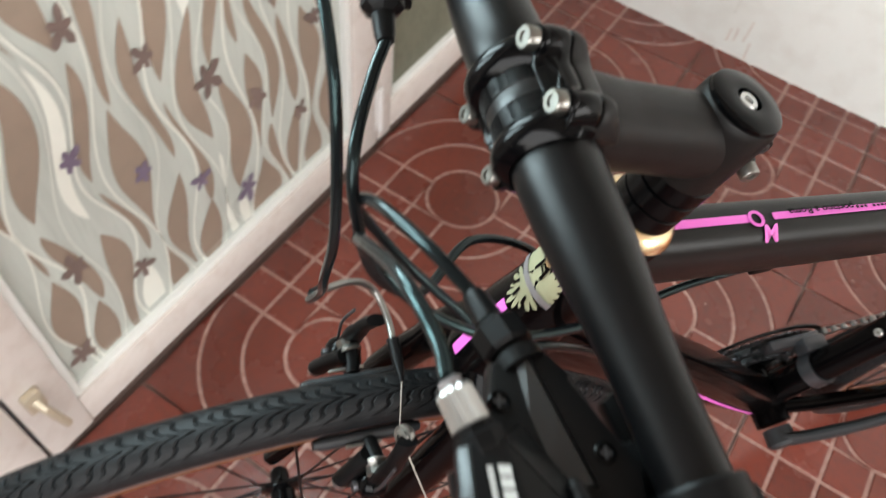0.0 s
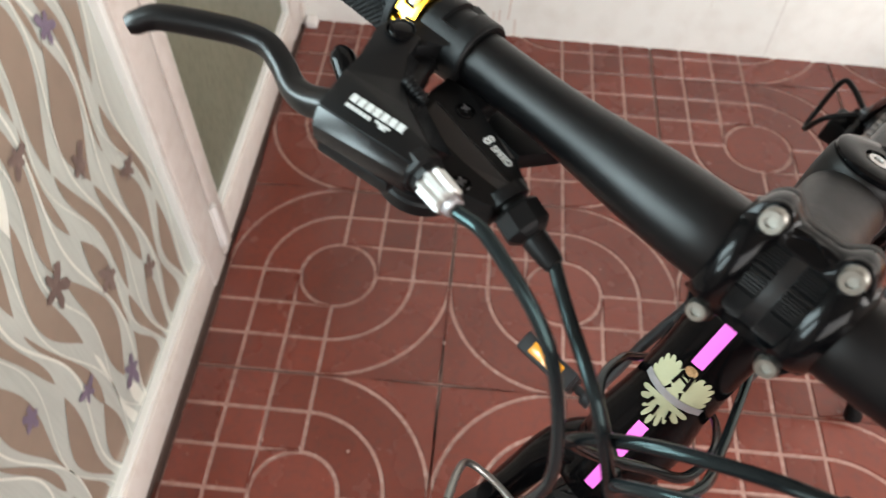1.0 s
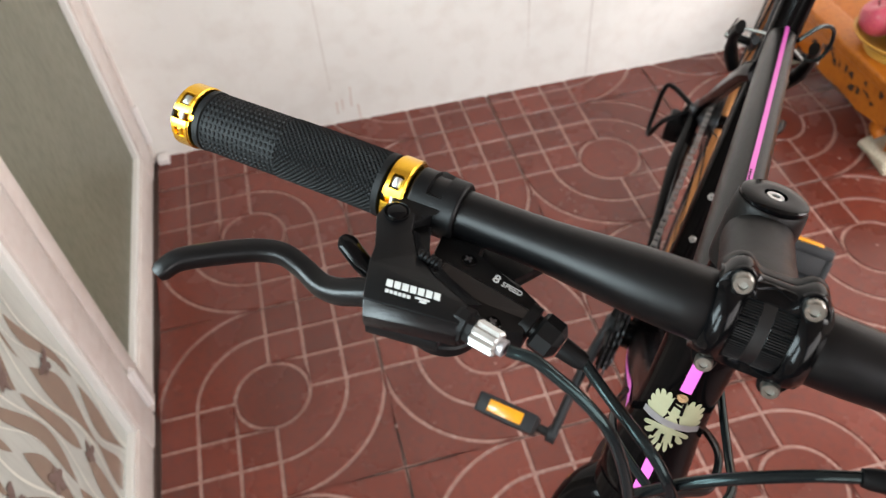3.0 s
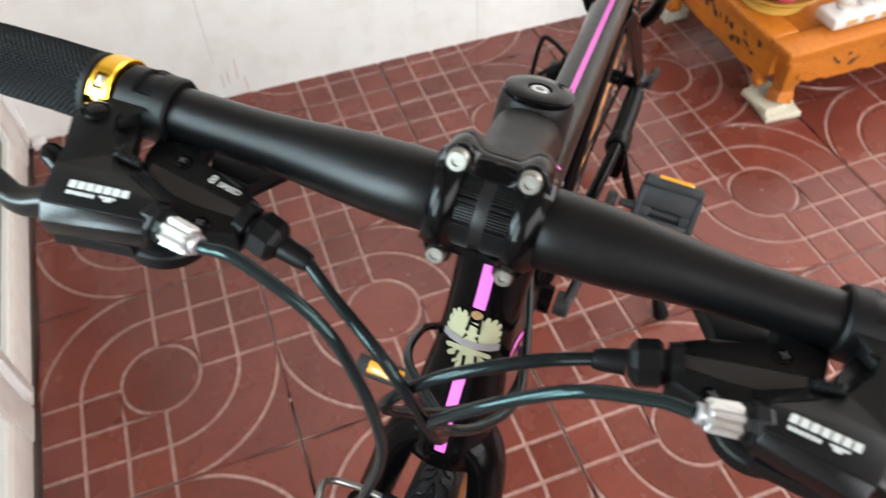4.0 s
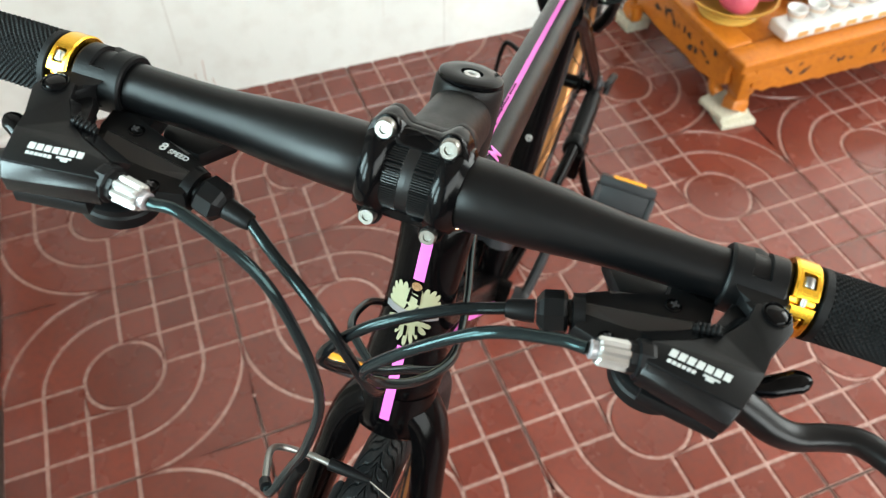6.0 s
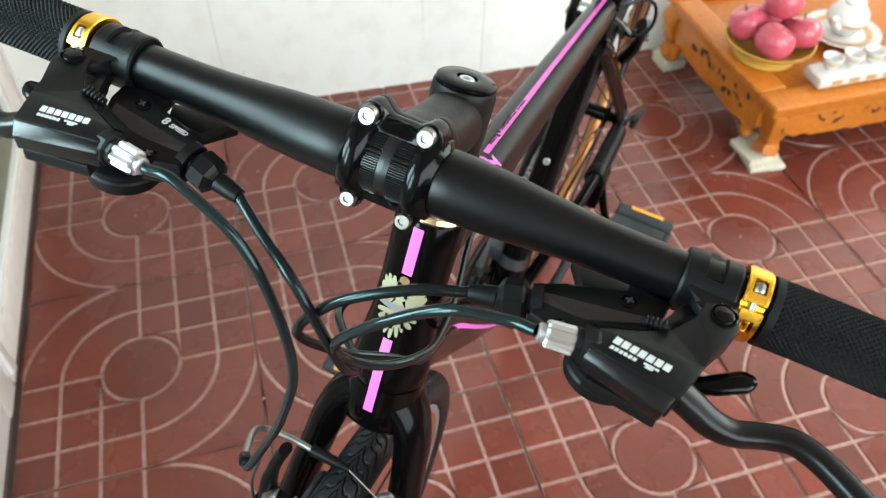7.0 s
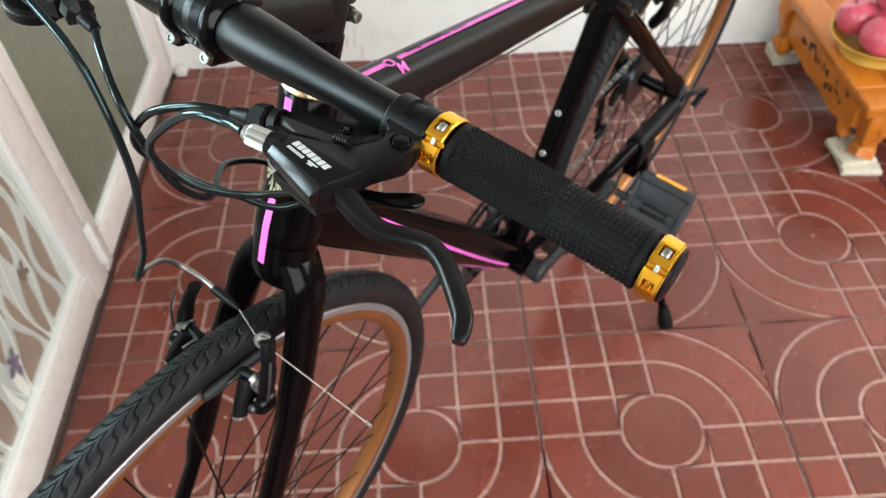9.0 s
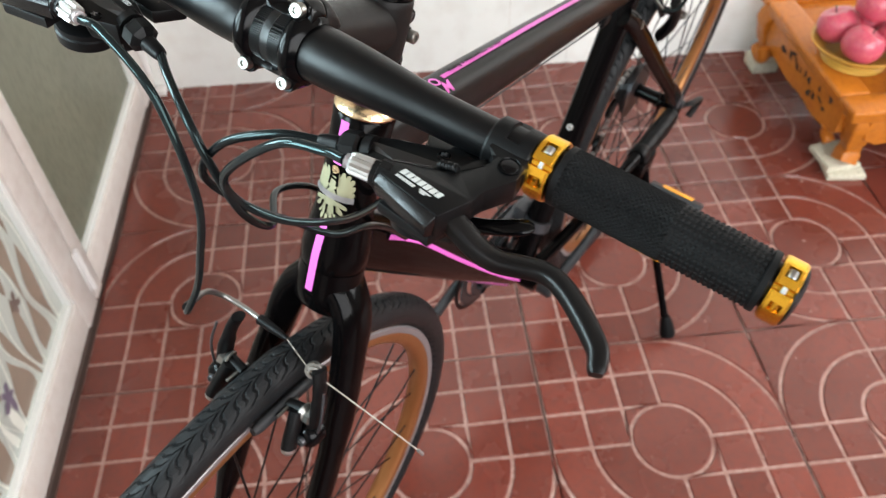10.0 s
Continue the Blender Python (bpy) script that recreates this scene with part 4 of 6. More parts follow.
def rings(profile, n=120):
    bm = B()
    rows = [[bm.verts.new((r * math.sin(2 * math.pi * k / n), l, r * math.cos(2 * math.pi * k / n))) for k in range(n)] for l, r in profile]
    m_ = len(rows)
    for i in range(m_):
        a, b = rows[i], rows[(i + 1) % m_]
        for k in range(n):
            bm.faces.new((a[k], a[(k + 1) % n], b[(k + 1) % n], b[k]))
    return bm


def wheel(name, at, rear):
    w = part(name, rings([(-0.0112, 0.309), (-0.0114, 0.3015), (-0.0104, 0.2972), (-0.0065, 0.2935), (0, 0.292), (0.0065, 0.2935), (0.0104, 0.2972), (0.0114, 0.3015), (0.0112, 0.309), (0, 0.311)]), "bronze", bike, "bronze coloured rim")
    w.location = at
    ob = new("tyre", TYRE)
    ob.parent = w
    ob["label"] = "black tyre with arrow tread"
    for sg in (1, -1):
        part("brake_track", rings([(sg * 0.0112, 0.3075), (sg * 0.0117, 0.308), (sg * 0.0122, 0.3145), (sg * 0.0105, 0.316), (sg * 0.0085, 0.309)]), "track", w, "greyish worn brake track")
    bm = lathe(B(), (0, -0.05, 0), (0, 1, 0), [(0, 0.005), (0.004, 0.009), (0.016, 0.01), (0.018, 0.021), (0.0215, 0.021), (0.025, 0.0125), (0.05, 0.0115), (0.075, 0.0125), (0.0785, 0.021), (0.082, 0.021), (0.084, 0.01), (0.096, 0.009), (0.1, 0.005)], 24)
    part("hub", bm, "gloss", w, "black hub")
    for k in range(28):
        a0 = 2 * math.pi * k / 28
        sg = 1 if k % 2 else -1
        a1 = a0 + (0.75 if k % 4 < 2 else -0.75)
        p0 = V((0.0195 * math.sin(a1), sg * 0.03, 0.0195 * math.cos(a1)))
        p1 = V((0.294 * math.sin(a0), sg * 0.002, 0.294 * math.cos(a0)))
        part("spoke", sweep(B(), [p0, p1], 0.0011, 6), "plastic", w)
    part("valve", sweep(B(), [(0.292, 0, 0.0), (0.255, 0, 0.0)], 0.0026, 8), "plastic", w)
    return w


TYRE = tyre_mesh()
front_wheel = wheel("front_wheel", FAX, False)
front_wheel.rotation_euler = (0, radians(60), 0)
rear_wheel = wheel("rear_wheel", RAX, True)
rear_wheel.rotation_euler = (0, radians(-97), 0)

# stays
for sg in (1, -1):
    bm = sweep(B(), smooth_path([BBP + V((-0.015, sg * 0.016, 0.0)), BBP + V((-0.09, sg * 0.03, 0.015)), BBP + V((-0.25, sg * 0.052, 0.055)), RAX + V((0.03, sg * 0.055, -0.004)), RAX + V((-0.004, sg * 0.055, 0.004))], 4), [(0.0095, 0.0125)] * 9 + [(0.0115, 0.013)] * 8, 14, ref=(0, 1, 0))
    stay = part("chain_stay", bm, "frame", bike, "gloss black chain stay")
    if sg > 0:
        part("stay_sleeve", sweep(B(), smooth_path([(-0.846, 0.057, 0.339), (-0.83, 0.0572, 0.338), (-0.785, 0.056, 0.336), (-0.728, 0.054, 0.333)], 4), [(0.010, 0.012)] + [(0.0140, 0.0180)] * 4 + [(0.0150, 0.0190)] * 8, 18, ref=(0, 1, 0)), "plastic", stay, "black plastic kickstand clamp sleeve")
        part("stay_collar", sweep(B(), [(-0.735, 0.0545, 0.3334), (-0.732, 0.0544, 0.3332), (-0.716, 0.0536, 0.3326), (-0.713, 0.0535, 0.3325)], [(0.0155, 0.0195), (0.0170, 0.0212), (0.0170, 0.0212), (0.0155, 0.0195)], 18, ref=(0, 1, 0)), "plastic", stay)
    bm = sweep(B(), smooth_path([V((-0.562, sg * 0.010, 0.660)), V((-0.592, sg * 0.0195, 0.634)), V((-0.66, sg * 0.0285, 0.565)), V((-0.74, sg * 0.0385, 0.483)), V((-0.81, sg * 0.048, 0.411)), RAX + V((0.002, sg * 0.054, 0.012))], 4), [(0.009, 0.013)] * 12 + [(0.0085, 0.0125)] * 5 + [(0.007, 0.017)] * 4, 14, ref=(0, 1, 0))
    part("seat_stay", bm, "frame", bike, "gloss black curved seat stay")
    bolt(V((-0.592, sg * 0.024, 0.637)), (0.1, sg, 0.3), 0.0042, 0.004, bike, "silver", "stay_bolt")
    bm = lathe(B(), RAX + V((0.003, sg * 0.05, 0.012)), (0, sg, 0), [(0, 0.016), (0.003, 0.017), (0.011, 0.015), (0.013, 0.008), (0.017, 0.0075), (0.018, 0.003)], 18)
    part("axle_nut", bm, "steel", bike)
bm = sweep(B(), smooth_path([RAX + V((0.003, 0.066, 0.012)), RAX + V((-0.012, 0.076, 0.012)), RAX + V((-0.05, 0.081, 0.0)), RAX + V((-0.068, 0.078, -0.02)), RAX + V((-0.05, 0.074, -0.045))], 4), 0.0058, 10, flat=0.7)
part("quick_release", bm, "plastic", bike, "black quick release lever")

# drivetrain on the right
bm = B()
for r, l in ((0.087, -0.046), (0.068, -0.039), (0.05, -0.033)):
    n = int(r * 2 * math.pi / 0.0127)
    poly = []
    for k in range(n):
        for f, dr in ((0.0, -0.004), (0.3, 0.001), (0.7, 0.001)):
            a = 2 * math.pi * (k + f) / n
            poly.append(((r + dr) * math.cos(a), (r + dr) * math.sin(a)))
    outer = [bm.verts.new(BBP + V((x, l - 0.0012, z))) for x, z in poly]
    outer2 = [bm.verts.new(BBP + V((x, l + 0.0012, z))) for x, z in poly]
    inner = [bm.verts.new(BBP + V((x * 0.84, l - 0.0012, z * 0.84))) for x, z in poly]
    inner2 = [bm.verts.new(BBP + V((x * 0.84, l + 0.0012, z * 0.84))) for x, z in poly]
    m_ = len(poly)
    for k in range(m_):
        j = (k + 1) % m_
        for a, b in ((outer, outer2), (outer2, inner2), (inner2, inner), (inner, outer)):
            bm.faces.new((a[k], a[j], b[j], b[k]))
crankset = part("crankset", bm, "steel", bike, "dark steel triple chainring set", False)
bm = B()
for k in range(4):
    a = 2 * math.pi * k / 4 + 0.5
    sweep(bm, [BBP + V((0, -0.044, 0)), BBP + V((0.066 * math.cos(a), -0.043, 0.066 * math.sin(a)))], [0.016, 0.009], 10, flat=0.4, ref=(0, 1, 0))
part("spider", bm, "plastic", crankset)
n = 26
for k in range(n):
    a = 2 * math.pi * k / n
    bm = lathe(B(), BBP + V((0.077 * math.cos(a), -0.0465, 0.077 * math.sin(a))), (0, -1, 0), [(0, 0.0024), (0.002, 0.0024), (0.0026, 0.001)], 8)
    part("ring_rivet", bm, "silver", crankset)
bm = B()
lathe(bm, BBP + V((0, -0.05, 0)), (0, 1, 0), [(0, 0.091), (0.0, 0.097), (0.002, 0.098), (0.003, 0.097), (0.003, 0.091)], 72, close=True)
part("chain_guard", bm, "plastic", crankset, "black plastic chain guard ring")


def crank(sg, ang, name):
    d = V((math.cos(ang), 0, math.sin(ang)))
    o = BBP + V((0, sg * 0.052, 0))
    e = o + d * 0.17 + V((0, sg * 0.017, 0))
    bm = sweep(B(), smooth_path([o, o + d * 0.02 + V((0, sg * 0.006, 0)), o.lerp(e, 0.5) + V((0, sg * 0.005, 0)), e], 4), [(0.008, 0.0185)] * 4 + [(0.0075, 0.0145)] * 4 + [(0.0068, 0.0125)] * 5, 14, ref=(0, 1, 0))
    lathe(bm, o + V((0, -sg * 0.012, 0)), (0, sg, 0), [(0, 0.0165), (0.018, 0.018), (0.022, 0.015), (0.0225, 0.008)], 20)
    lathe(bm, e + V((0, -sg * 0.006, 0)), (0, sg, 0), [(0, 0.012), (0.012, 0.012), (0.014, 0.01)], 16)
    c = part(name, bm, "plastic2", bike, "dark grey crank arm")
    return e


def pedal(e, sg, tilt):
    m = Matrix.Translation(e + V((0, sg * 0.012, 0))) @ pose(0, 0, 0, 0, tilt, 0)
    ped = part("pedal", sweep(B(), [m @ V((0, -0.012 * sg, 0)), m @ V((0, 0.09 * sg, 0))], 0.0062, 14), "plastic2", bike, "dark grey plastic pedal with amber reflectors")
    lo, hi = sorted((0.012 * sg, 0.094 * sg))
    for l, x, z, nm in ((0.014, 0.0362, 0.013, "cage_side"), (0.092, 0.0362, 0.013, "cage_side")):
        part(nm, box(B(), (-x, l * sg - 0.004, -z), (x, l * sg + 0.004, z), 0.002, m), "plastic2", ped)
    for x0, x1 in ((-0.05, -0.036), (0.036, 0.05)):
        part("cage_plate", box(B(), (x0, lo, -0.0135), (x1, hi, 0.0135), 0.003, m), "plastic2", ped)
    for x0, x1 in ((-0.0365, -0.007), (0.007, 0.0365)):
        part("cage_web", box(B(), (x0, lo + 0.002, -0.0105), (x1, hi - 0.002, 0.0105), 0.002, m), "plastic2", ped)
    for y0, y1 in ((lo, lo + 0.022), (hi - 0.022, hi)):
        part("cage_bridge", box(B(), (-0.0072, y0 + 0.002, -0.0102), (0.0072, y1 - 0.002, 0.0102), 0.001, m), "plastic2", ped)
    for x0, x1 in ((-0.0525, -0.0495), (0.0495, 0.0525)):
        lo, hi = sorted((0.03 * sg, 0.078 * sg))
        part("reflector", box(B(), (x0, lo, -0.008), (x1, hi, 0.008), 0.001, m), "amber", ped, "amber reflector")
    return ped


CR = radians(-22)
pedal(crank(-1, CR, "crank_arm"), -1, -64)
pedal(crank(1, CR + math.pi, "crank_arm") + V((0, 0.012, 0)), 1, 56)

# cassette, chain, rear changer
bm = B()
prof = []
for k in range(8):
    r = 0.053 - 0.0042 * k
    z = 0.0045 * k
    prof += [(z, r * 0.6), (z, r), (z + 0.0016, r), (z + 0.0016, r * 0.6)]
lathe(bm, RAX + V((0, -0.018, 0)), (0, -1, 0), prof, 40)
part("cassette", bm, "steel", rear_wheel, "dark steel cassette").matrix_parent_inverse = (Matrix.Translation(RAX) @ Euler((0, radians(-97), 0)).to_matrix().to_4x4()).inverted()
chain = B()


def chain_run(p0, p1):
    d = p1 - p0
    n = int(d.length / 0.0127)
    for k in range(n):
        a = p0 + d * (k / n)
        b = p0 + d * ((k + 0.92) / n)
        w = 0.0035 if k % 2 else 0.0024
        for sg in (1, -1):
            sweep(chain, [a + V((0, sg * w, 0)), b + V((0, sg * w, 0))], 0.0036, 6, flat=0.25, ref=(0, 0, 1))
        lathe(chain, a + V((0, -0.0035, 0)), (0, 1, 0), [(0, 0.0036), (0.007, 0.0036)], 8)


chain_run(BBP + V((0.0, -0.04, 0.072)), RAX + V((0.0, -0.036, 0.04)))
chain_run(BBP + V((0.0, -0.04, -0.072)), RAX + V((0.045, -0.04, -0.115)))
chain_run(RAX + V((0.035, -0.04, -0.03)), RAX + V((0.048, -0.04, -0.1)))
tagged(part("chain", chain, "chain", bike, "oily steel chain", False), kind="stuff")
bm = B()
box(bm, (-0.012, -0.016, -0.03), (0.03, 0.012, 0.012), 0.005, Matrix.Translation(RAX + V((-0.01, -0.078, -0.03))))
sweep(bm, [RAX + V((-0.005, -0.068, 0)), RAX + V((-0.012, -0.074, -0.03))], 0.008, 10)
sweep(bm, [RAX + V((0.03, -0.066, -0.03)), RAX + V((0.05, -0.05, -0.11))], 0.012, 10, flat=0.3, ref=(1, 0, 0))
lathe(bm, RAX + V((0.032, -0.046, -0.035)), (0, 1, 0), [(0, 0.019), (0.006, 0.019)], 14)
lathe(bm, RAX + V((0.048, -0.046, -0.11)), (0, 1, 0), [(0, 0.019), (0.006, 0.019)], 14)
part("rear_changer", bm, "plastic", bike, "black rear gear changer")
bm = sweep(B(), smooth_path([RAX + V((-0.004, -0.066, 0.01)), RAX + V((-0.03, -0.1, 0.012)), RAX + V((-0.036, -0.118, 0.004)), RAX + V((-0.022, -0.121, -0.055)), RAX + V((0.01, -0.116, -0.066)), RAX + V((0.02, -0.1, -0.02)), RAX + V((0.0, -0.068, 0.0))], 5), 0.0042, 8)
part("changer_guard", bm, "plastic", bike, "bent black wire guard round the gear changer")
bm = B()
lathe(bm, V((-0.468, -0.0, 0.352)), (-0.35, 0, 0.937), [(0, 0.0175), (0, 0.0205), (0.016, 0.0205), (0.016, 0.0175)], 24, close=True)
box(bm, (-0.03, -0.042, 0.0), (0.035, -0.03, 0.022), 0.003, Matrix.Translation((-0.462, 0, 0.345)))
box(bm, (-0.014, -0.034, 0.0), (0.014, -0.016, 0.026), 0.003, Matrix.Translation((-0.472, 0, 0.355)))
part("front_changer", bm, "steel", bike, "dark metal front gear changer")

# kickstand
KF = V((-0.6845, 0.2225, 0.022))
bm = sweep(B(), [V((-0.735, 0.062, 0.325)), V((-0.728, 0.085, 0.27)), KF], 0.0068, 12)
box(bm, (-0.032, -0.012, -0.042), (0.026, 0.014, 0.012), 0.006, Matrix.Translation((-0.728, 0.060, 0.322)))
kick = part("kickstand", bm, "frame", bike, "black side kickstand with rubber foot")
part("kickstand_foot", lathe(B(), KF + V((-0.004, -0.014, 0.03)), (KF - V((-0.728, 0.085, 0.27))), [(0, 0.008), (0.012, 0.011), (0.036, 0.014), (0.042, 0.013)], 16), "rubber", kick, "black rubber foot")


# combined brake and gear levers, mirrored left and right
def unit(sg):
    def at(s, l, z=0.0):
        """A place on the top face of the brake lever's body."""
        x = s + 0.23 * max(0.0, 0.149 - l)
        return V((x - 0.0146 * sg * l, sg * l, 0.9412 + 0.03 * (x - 0.0253) - 0.04 * (l - 0.149) + z))

    def low(s, l, z=0.0):
        """A place on the top face of the gear changer, under the lever's body."""
        x = s + 0.16 * max(-0.02, 0.1236 - l)
        return V((x - 0.0146 * sg * l, sg * l, 0.932 + 0.065 * (x - 0.0253) + 0.09 * (l - 0.1146) + z))

    def slab(bm, poly, z0, z1, bevel, face=at):
        lo = [bm.verts.new(face(s, l, z0)) for s, l in poly]
        hi = [bm.verts.new(face(s, l, z1)) for s, l in poly]
        a, b = bm.faces.new(hi), bm.faces.new(lo[::-1])
        n = len(poly)
        for k in range(n):
            bm.faces.new((lo[k], lo[(k + 1) % n], hi[(k + 1) % n], hi[k]))
        if bevel:
            bmesh.ops.bevel(bm, geom=list(set(a.edges) | set(b.edges)), offset=bevel, segments=2, affect="EDGES", profile=0.5)

    side = "black moulded brake lever with gear trigger"
    far = 0.003 if sg > 0 else -0.001
    nrm = V((-0.03, 0.04 * sg, 1)).normalized()
    nlow = V((-0.065, -0.09 * sg, 1)).normalized()
    # faceted shell: a raised panel at the pivot, a step, and the panel with the print
    rim = [(0.0212, 0.1548, 0.001), (0.0300, 0.1557, 0.001), (0.0449, 0.1482, 0.0008), (0.0524, 0.1466, 0.0), (0.0680, 0.1400, 0.0), (0.0546, 0.1030 + far, 0.0), (0.0452, 0.1034 + far, 0.0), (0.0405, 0.1205, -0.0020), (0.0355, 0.1318, -0.0026), (0.0275, 0.1392, -0.0008), (0.0205, 0.1412, 0.001)]
    bm = B()
    v = [bm.verts.new(at(s, l, z)) for s, l, z in rim]
    w = [bm.verts.new(at(s + 0.0012 * (1 if k in (4, 5) else 0), l, -0.013)) for k, (s, l, z) in enumerate(rim)]
    for f in ((0, 1, 2, 9, 10), (2, 8, 9), (2, 3, 8), (3, 7, 8), (3, 6, 7), (3, 4, 5, 6)):
        bm.faces.new([v[k] for k in f])
    bm.faces.new(w[::-1])
    for k in range(11):
        bm.faces.new((v[k], w[k], w[(k + 1) % 11], v[(k + 1) % 11]))
    bmesh.ops.recalc_face_normals(bm, faces=bm.faces)
    bmesh.ops.bevel(bm, geom=[e for e in bm.edges if e.calc_face_angle(0) > 0.05], offset=0.0006, segments=2, affect="EDGES", profile=0.5)
    body = part("brake_lever_body", bm, "plastic", bike, side)
    bm = B()
    slab(bm, [(0.0205, 0.1412), (0.0283, 0.1402), (0.0372, 0.1338), (0.0390, 0.1290), (0.0380, 0.1255), (0.0320, 0.1280), (0.0225, 0.1335), (0.0175, 0.1345)], -0.0125, -0.005, 0.001)
    part("inner_web", bm, "plastic", body)
    # inner facet that falls away from the panel towards the bar
    bm = B()
    edge = [(s, l) for s, l, z in rim[6:10]]
    up = [bm.verts.new(at(s, l, z + 0.0001)) for s, l, z in rim[6:10]]
    dn = [bm.verts.new(at(s - 0.0075 + 0.0012 * k, l - 0.0035, -0.0062)) for k, (s, l) in enumerate(edge)]
    ft = [bm.verts.new(at(s, l, -0.0095)) for s, l in edge]
    for p, q in ((up, dn), (dn, ft)):
        for k in range(3):
            bm.faces.new((p[k], p[k + 1], q[k + 1], q[k]))
    for k in (0, 3):
        bm.faces.new((up[k], dn[k], ft[k]))
    bmesh.ops.recalc_face_normals(bm, faces=bm.faces)
    part("inner_facet", bm, "satin", body, "", False)
    # the bright sloping face under the print
    bm = B()
    q = [at(0.0548, 0.1032 + far, -0.0004), at(0.0681, 0.1398, -0.0004), at(0.0724, 0.1376, -0.0050), at(0.0575, 0.1022 + far, -0.0040), at(0.0537, 0.1040 + far, -0.012), at(0.0665, 0.1402, -0.012), at(0.0720, 0.1376, -0.0122), at(0.0571, 0.1022 + far, -0.0122)]
    v = [bm.verts.new(p) for p in q]
    for f in ((0, 1, 2, 3), (7, 6, 5, 4), (0, 3, 7, 4), (1, 5, 6, 2), (3, 2, 6, 7), (0, 4, 5, 1)):
        bm.faces.new([v[k] for k in f])
    bmesh.ops.bevel(bm, geom=bm.edges[:], offset=0.0005, segments=2, affect="EDGES", profile=0.5)
    part("sloping_face", bm, "satin", body)
    bm = B()
    slab(bm, [(0.050, 0.1100), (0.056, 0.1410), (0.0700, 0.1380), (0.0595, 0.1085)], -0.021, -0.0138, 0.0014)
    part("lower_shell", bm, "plastic", body)
    # clamp band round the bar

    def clamp_radius(l, a):
        d = math.degrees(a)
        if 0.1365 < l < 0.1440 and 62 < d < 165:
            return 0.0122
        edge = min(l - 0.1285, 0.1515 - l)
        return 0.0139 - 0.0008 * max(0, 1 - edge / 0.001)

    part("clamp_band", band(sg, 0.1285, 0.1515, 46, 90, clamp_radius, 0.0112), "plastic", body)
    bm = B()
    box(bm, (-0.0165, -0.008, -0.006), (-0.006, 0.008, 0.004), 0.003, Matrix.Translation(bar_at(sg * 0.139)))
    slab(bm, [(0.0225, 0.1553), (0.010, 0.1540), (-0.0046, 0.1512), (-0.0110, 0.1420), (-0.0112, 0.1318), (0.0000, 0.1318), (0.0060, 0.1334), (0.0140, 0.1362), (0.0195, 0.1372), (0.0235, 0.1405), (0.0240, 0.1480)], -0.0125, -0.0004, 0.0024)
    part("clamp_neck", bm, "plastic", body)
    # pivot disc and small screws
    bm = lathe(B(), at(0.0250, 0.1488, 0.0006), nrm, [(0, 0.0056), (0.0010, 0.0056), (0.0013, 0.0051), (0.0004, 0.0046), (0.0010, 0.0042), (0.0013, 0.0036)], 28)
    part("pivot", bm, "gloss", body)
    p = at(0.0345, 0.1265, -0.0035)
    bm = B()
    for k in range(5):
        lathe(bm, p + V((0, -sg * 0.0045 + sg * 0.0017 * k, 0.0005 * k)), (0, sg, 0.3), [(0, 0.0019), (0.0004, 0.0023), (0.0009, 0.0023), (0.0013, 0.0019)], 14)
    sweep(bm, [p + V((0, -sg * 0.0055, -0.001)), p + V((0, sg * 0.0045, 0.002))], 0.0018, 12)
    part("reach_screw", bm, "plastic", body)
    # gear changer
    bm = B()
    slab(bm, [(0.0225, 0.0795), (0.0190, 0.0900), (0.0185, 0.1220), (0.0155, 0.1315), (0.0290, 0.1300), (0.0420, 0.1240), (0.0490, 0.0960), (0.0405, 0.0805)], -0.0175, -0.0035, 0.0025, low)
    shift = part("gear_changer_body", bm, "plastic", bike, "black gear changer under the bar")
    bm = B()
    top = [low(0.0303, 0.0815, -0.0014), low(0.0312, 0.1000, -0.0010), low(0.0322, 0.1225, -0.0010)]
    out = [low(0.0338, 0.0818, -0.0036), low(0.0385, 0.1010, -0.0037), low(0.0408, 0.1218, -0.0037)]
    back = [low(0.0283, 0.0815, -0.0036), low(0.0290, 0.1000, -0.0036), low(0.0298, 0.1235, -0.0036)]
    bm = B()
    v = [[bm.verts.new(p) for p in line] for line in (back, top, out)]
    for p, q in zip(v, v[1:]):
        for k in range(2):
            bm.faces.new((p[k], p[k + 1], q[k + 1], q[k]))
    for k in (0, 2):
        bm.faces.new([line[k] for line in v])
    bm.faces.new([v[0][0], v[0][1], v[0][2], v[2][2], v[2][1], v[2][0]])
    bmesh.ops.recalc_face_normals(bm, faces=bm.faces)
    part("pale_ridge", bm, "ridge", shift, "", False)
    bm = lathe(B(), low(0.0405, 0.1175, -0.034), nlow, [(0, 0.0145), (0.002, 0.0172), (0.008, 0.0176), (0.009, 0.0166), (0.012, 0.0166), (0.013, 0.015)], 36)
    part("gear_drum", bm, "plastic", shift)
    bm = B()
    slab(bm, [(0.016, 0.0880), (0.012, 0.1150), (0.0290, 0.1190), (0.0330, 0.0930)], -0.034, -0.024, 0.003, low)
    slab(bm, [(0.0005, 0.1195), (0.0094, 0.1150), (0.0075, 0.0964), (-0.0110, 0.0875), (-0.0105, 0.1015)], -0.028, -0.019, 0.002, low)
    part("main_trigger", bm, "plastic", shift)
    bm = B()
    slab(bm, [(-0.003, 0.1150), (-0.004, 0.1290), (0.020, 0.1300), (0.032, 0.1240), (0.020, 0.1120)], -0.016, -0.0045, 0.002, low)
    part("changer_arm", bm, "plastic", shift)
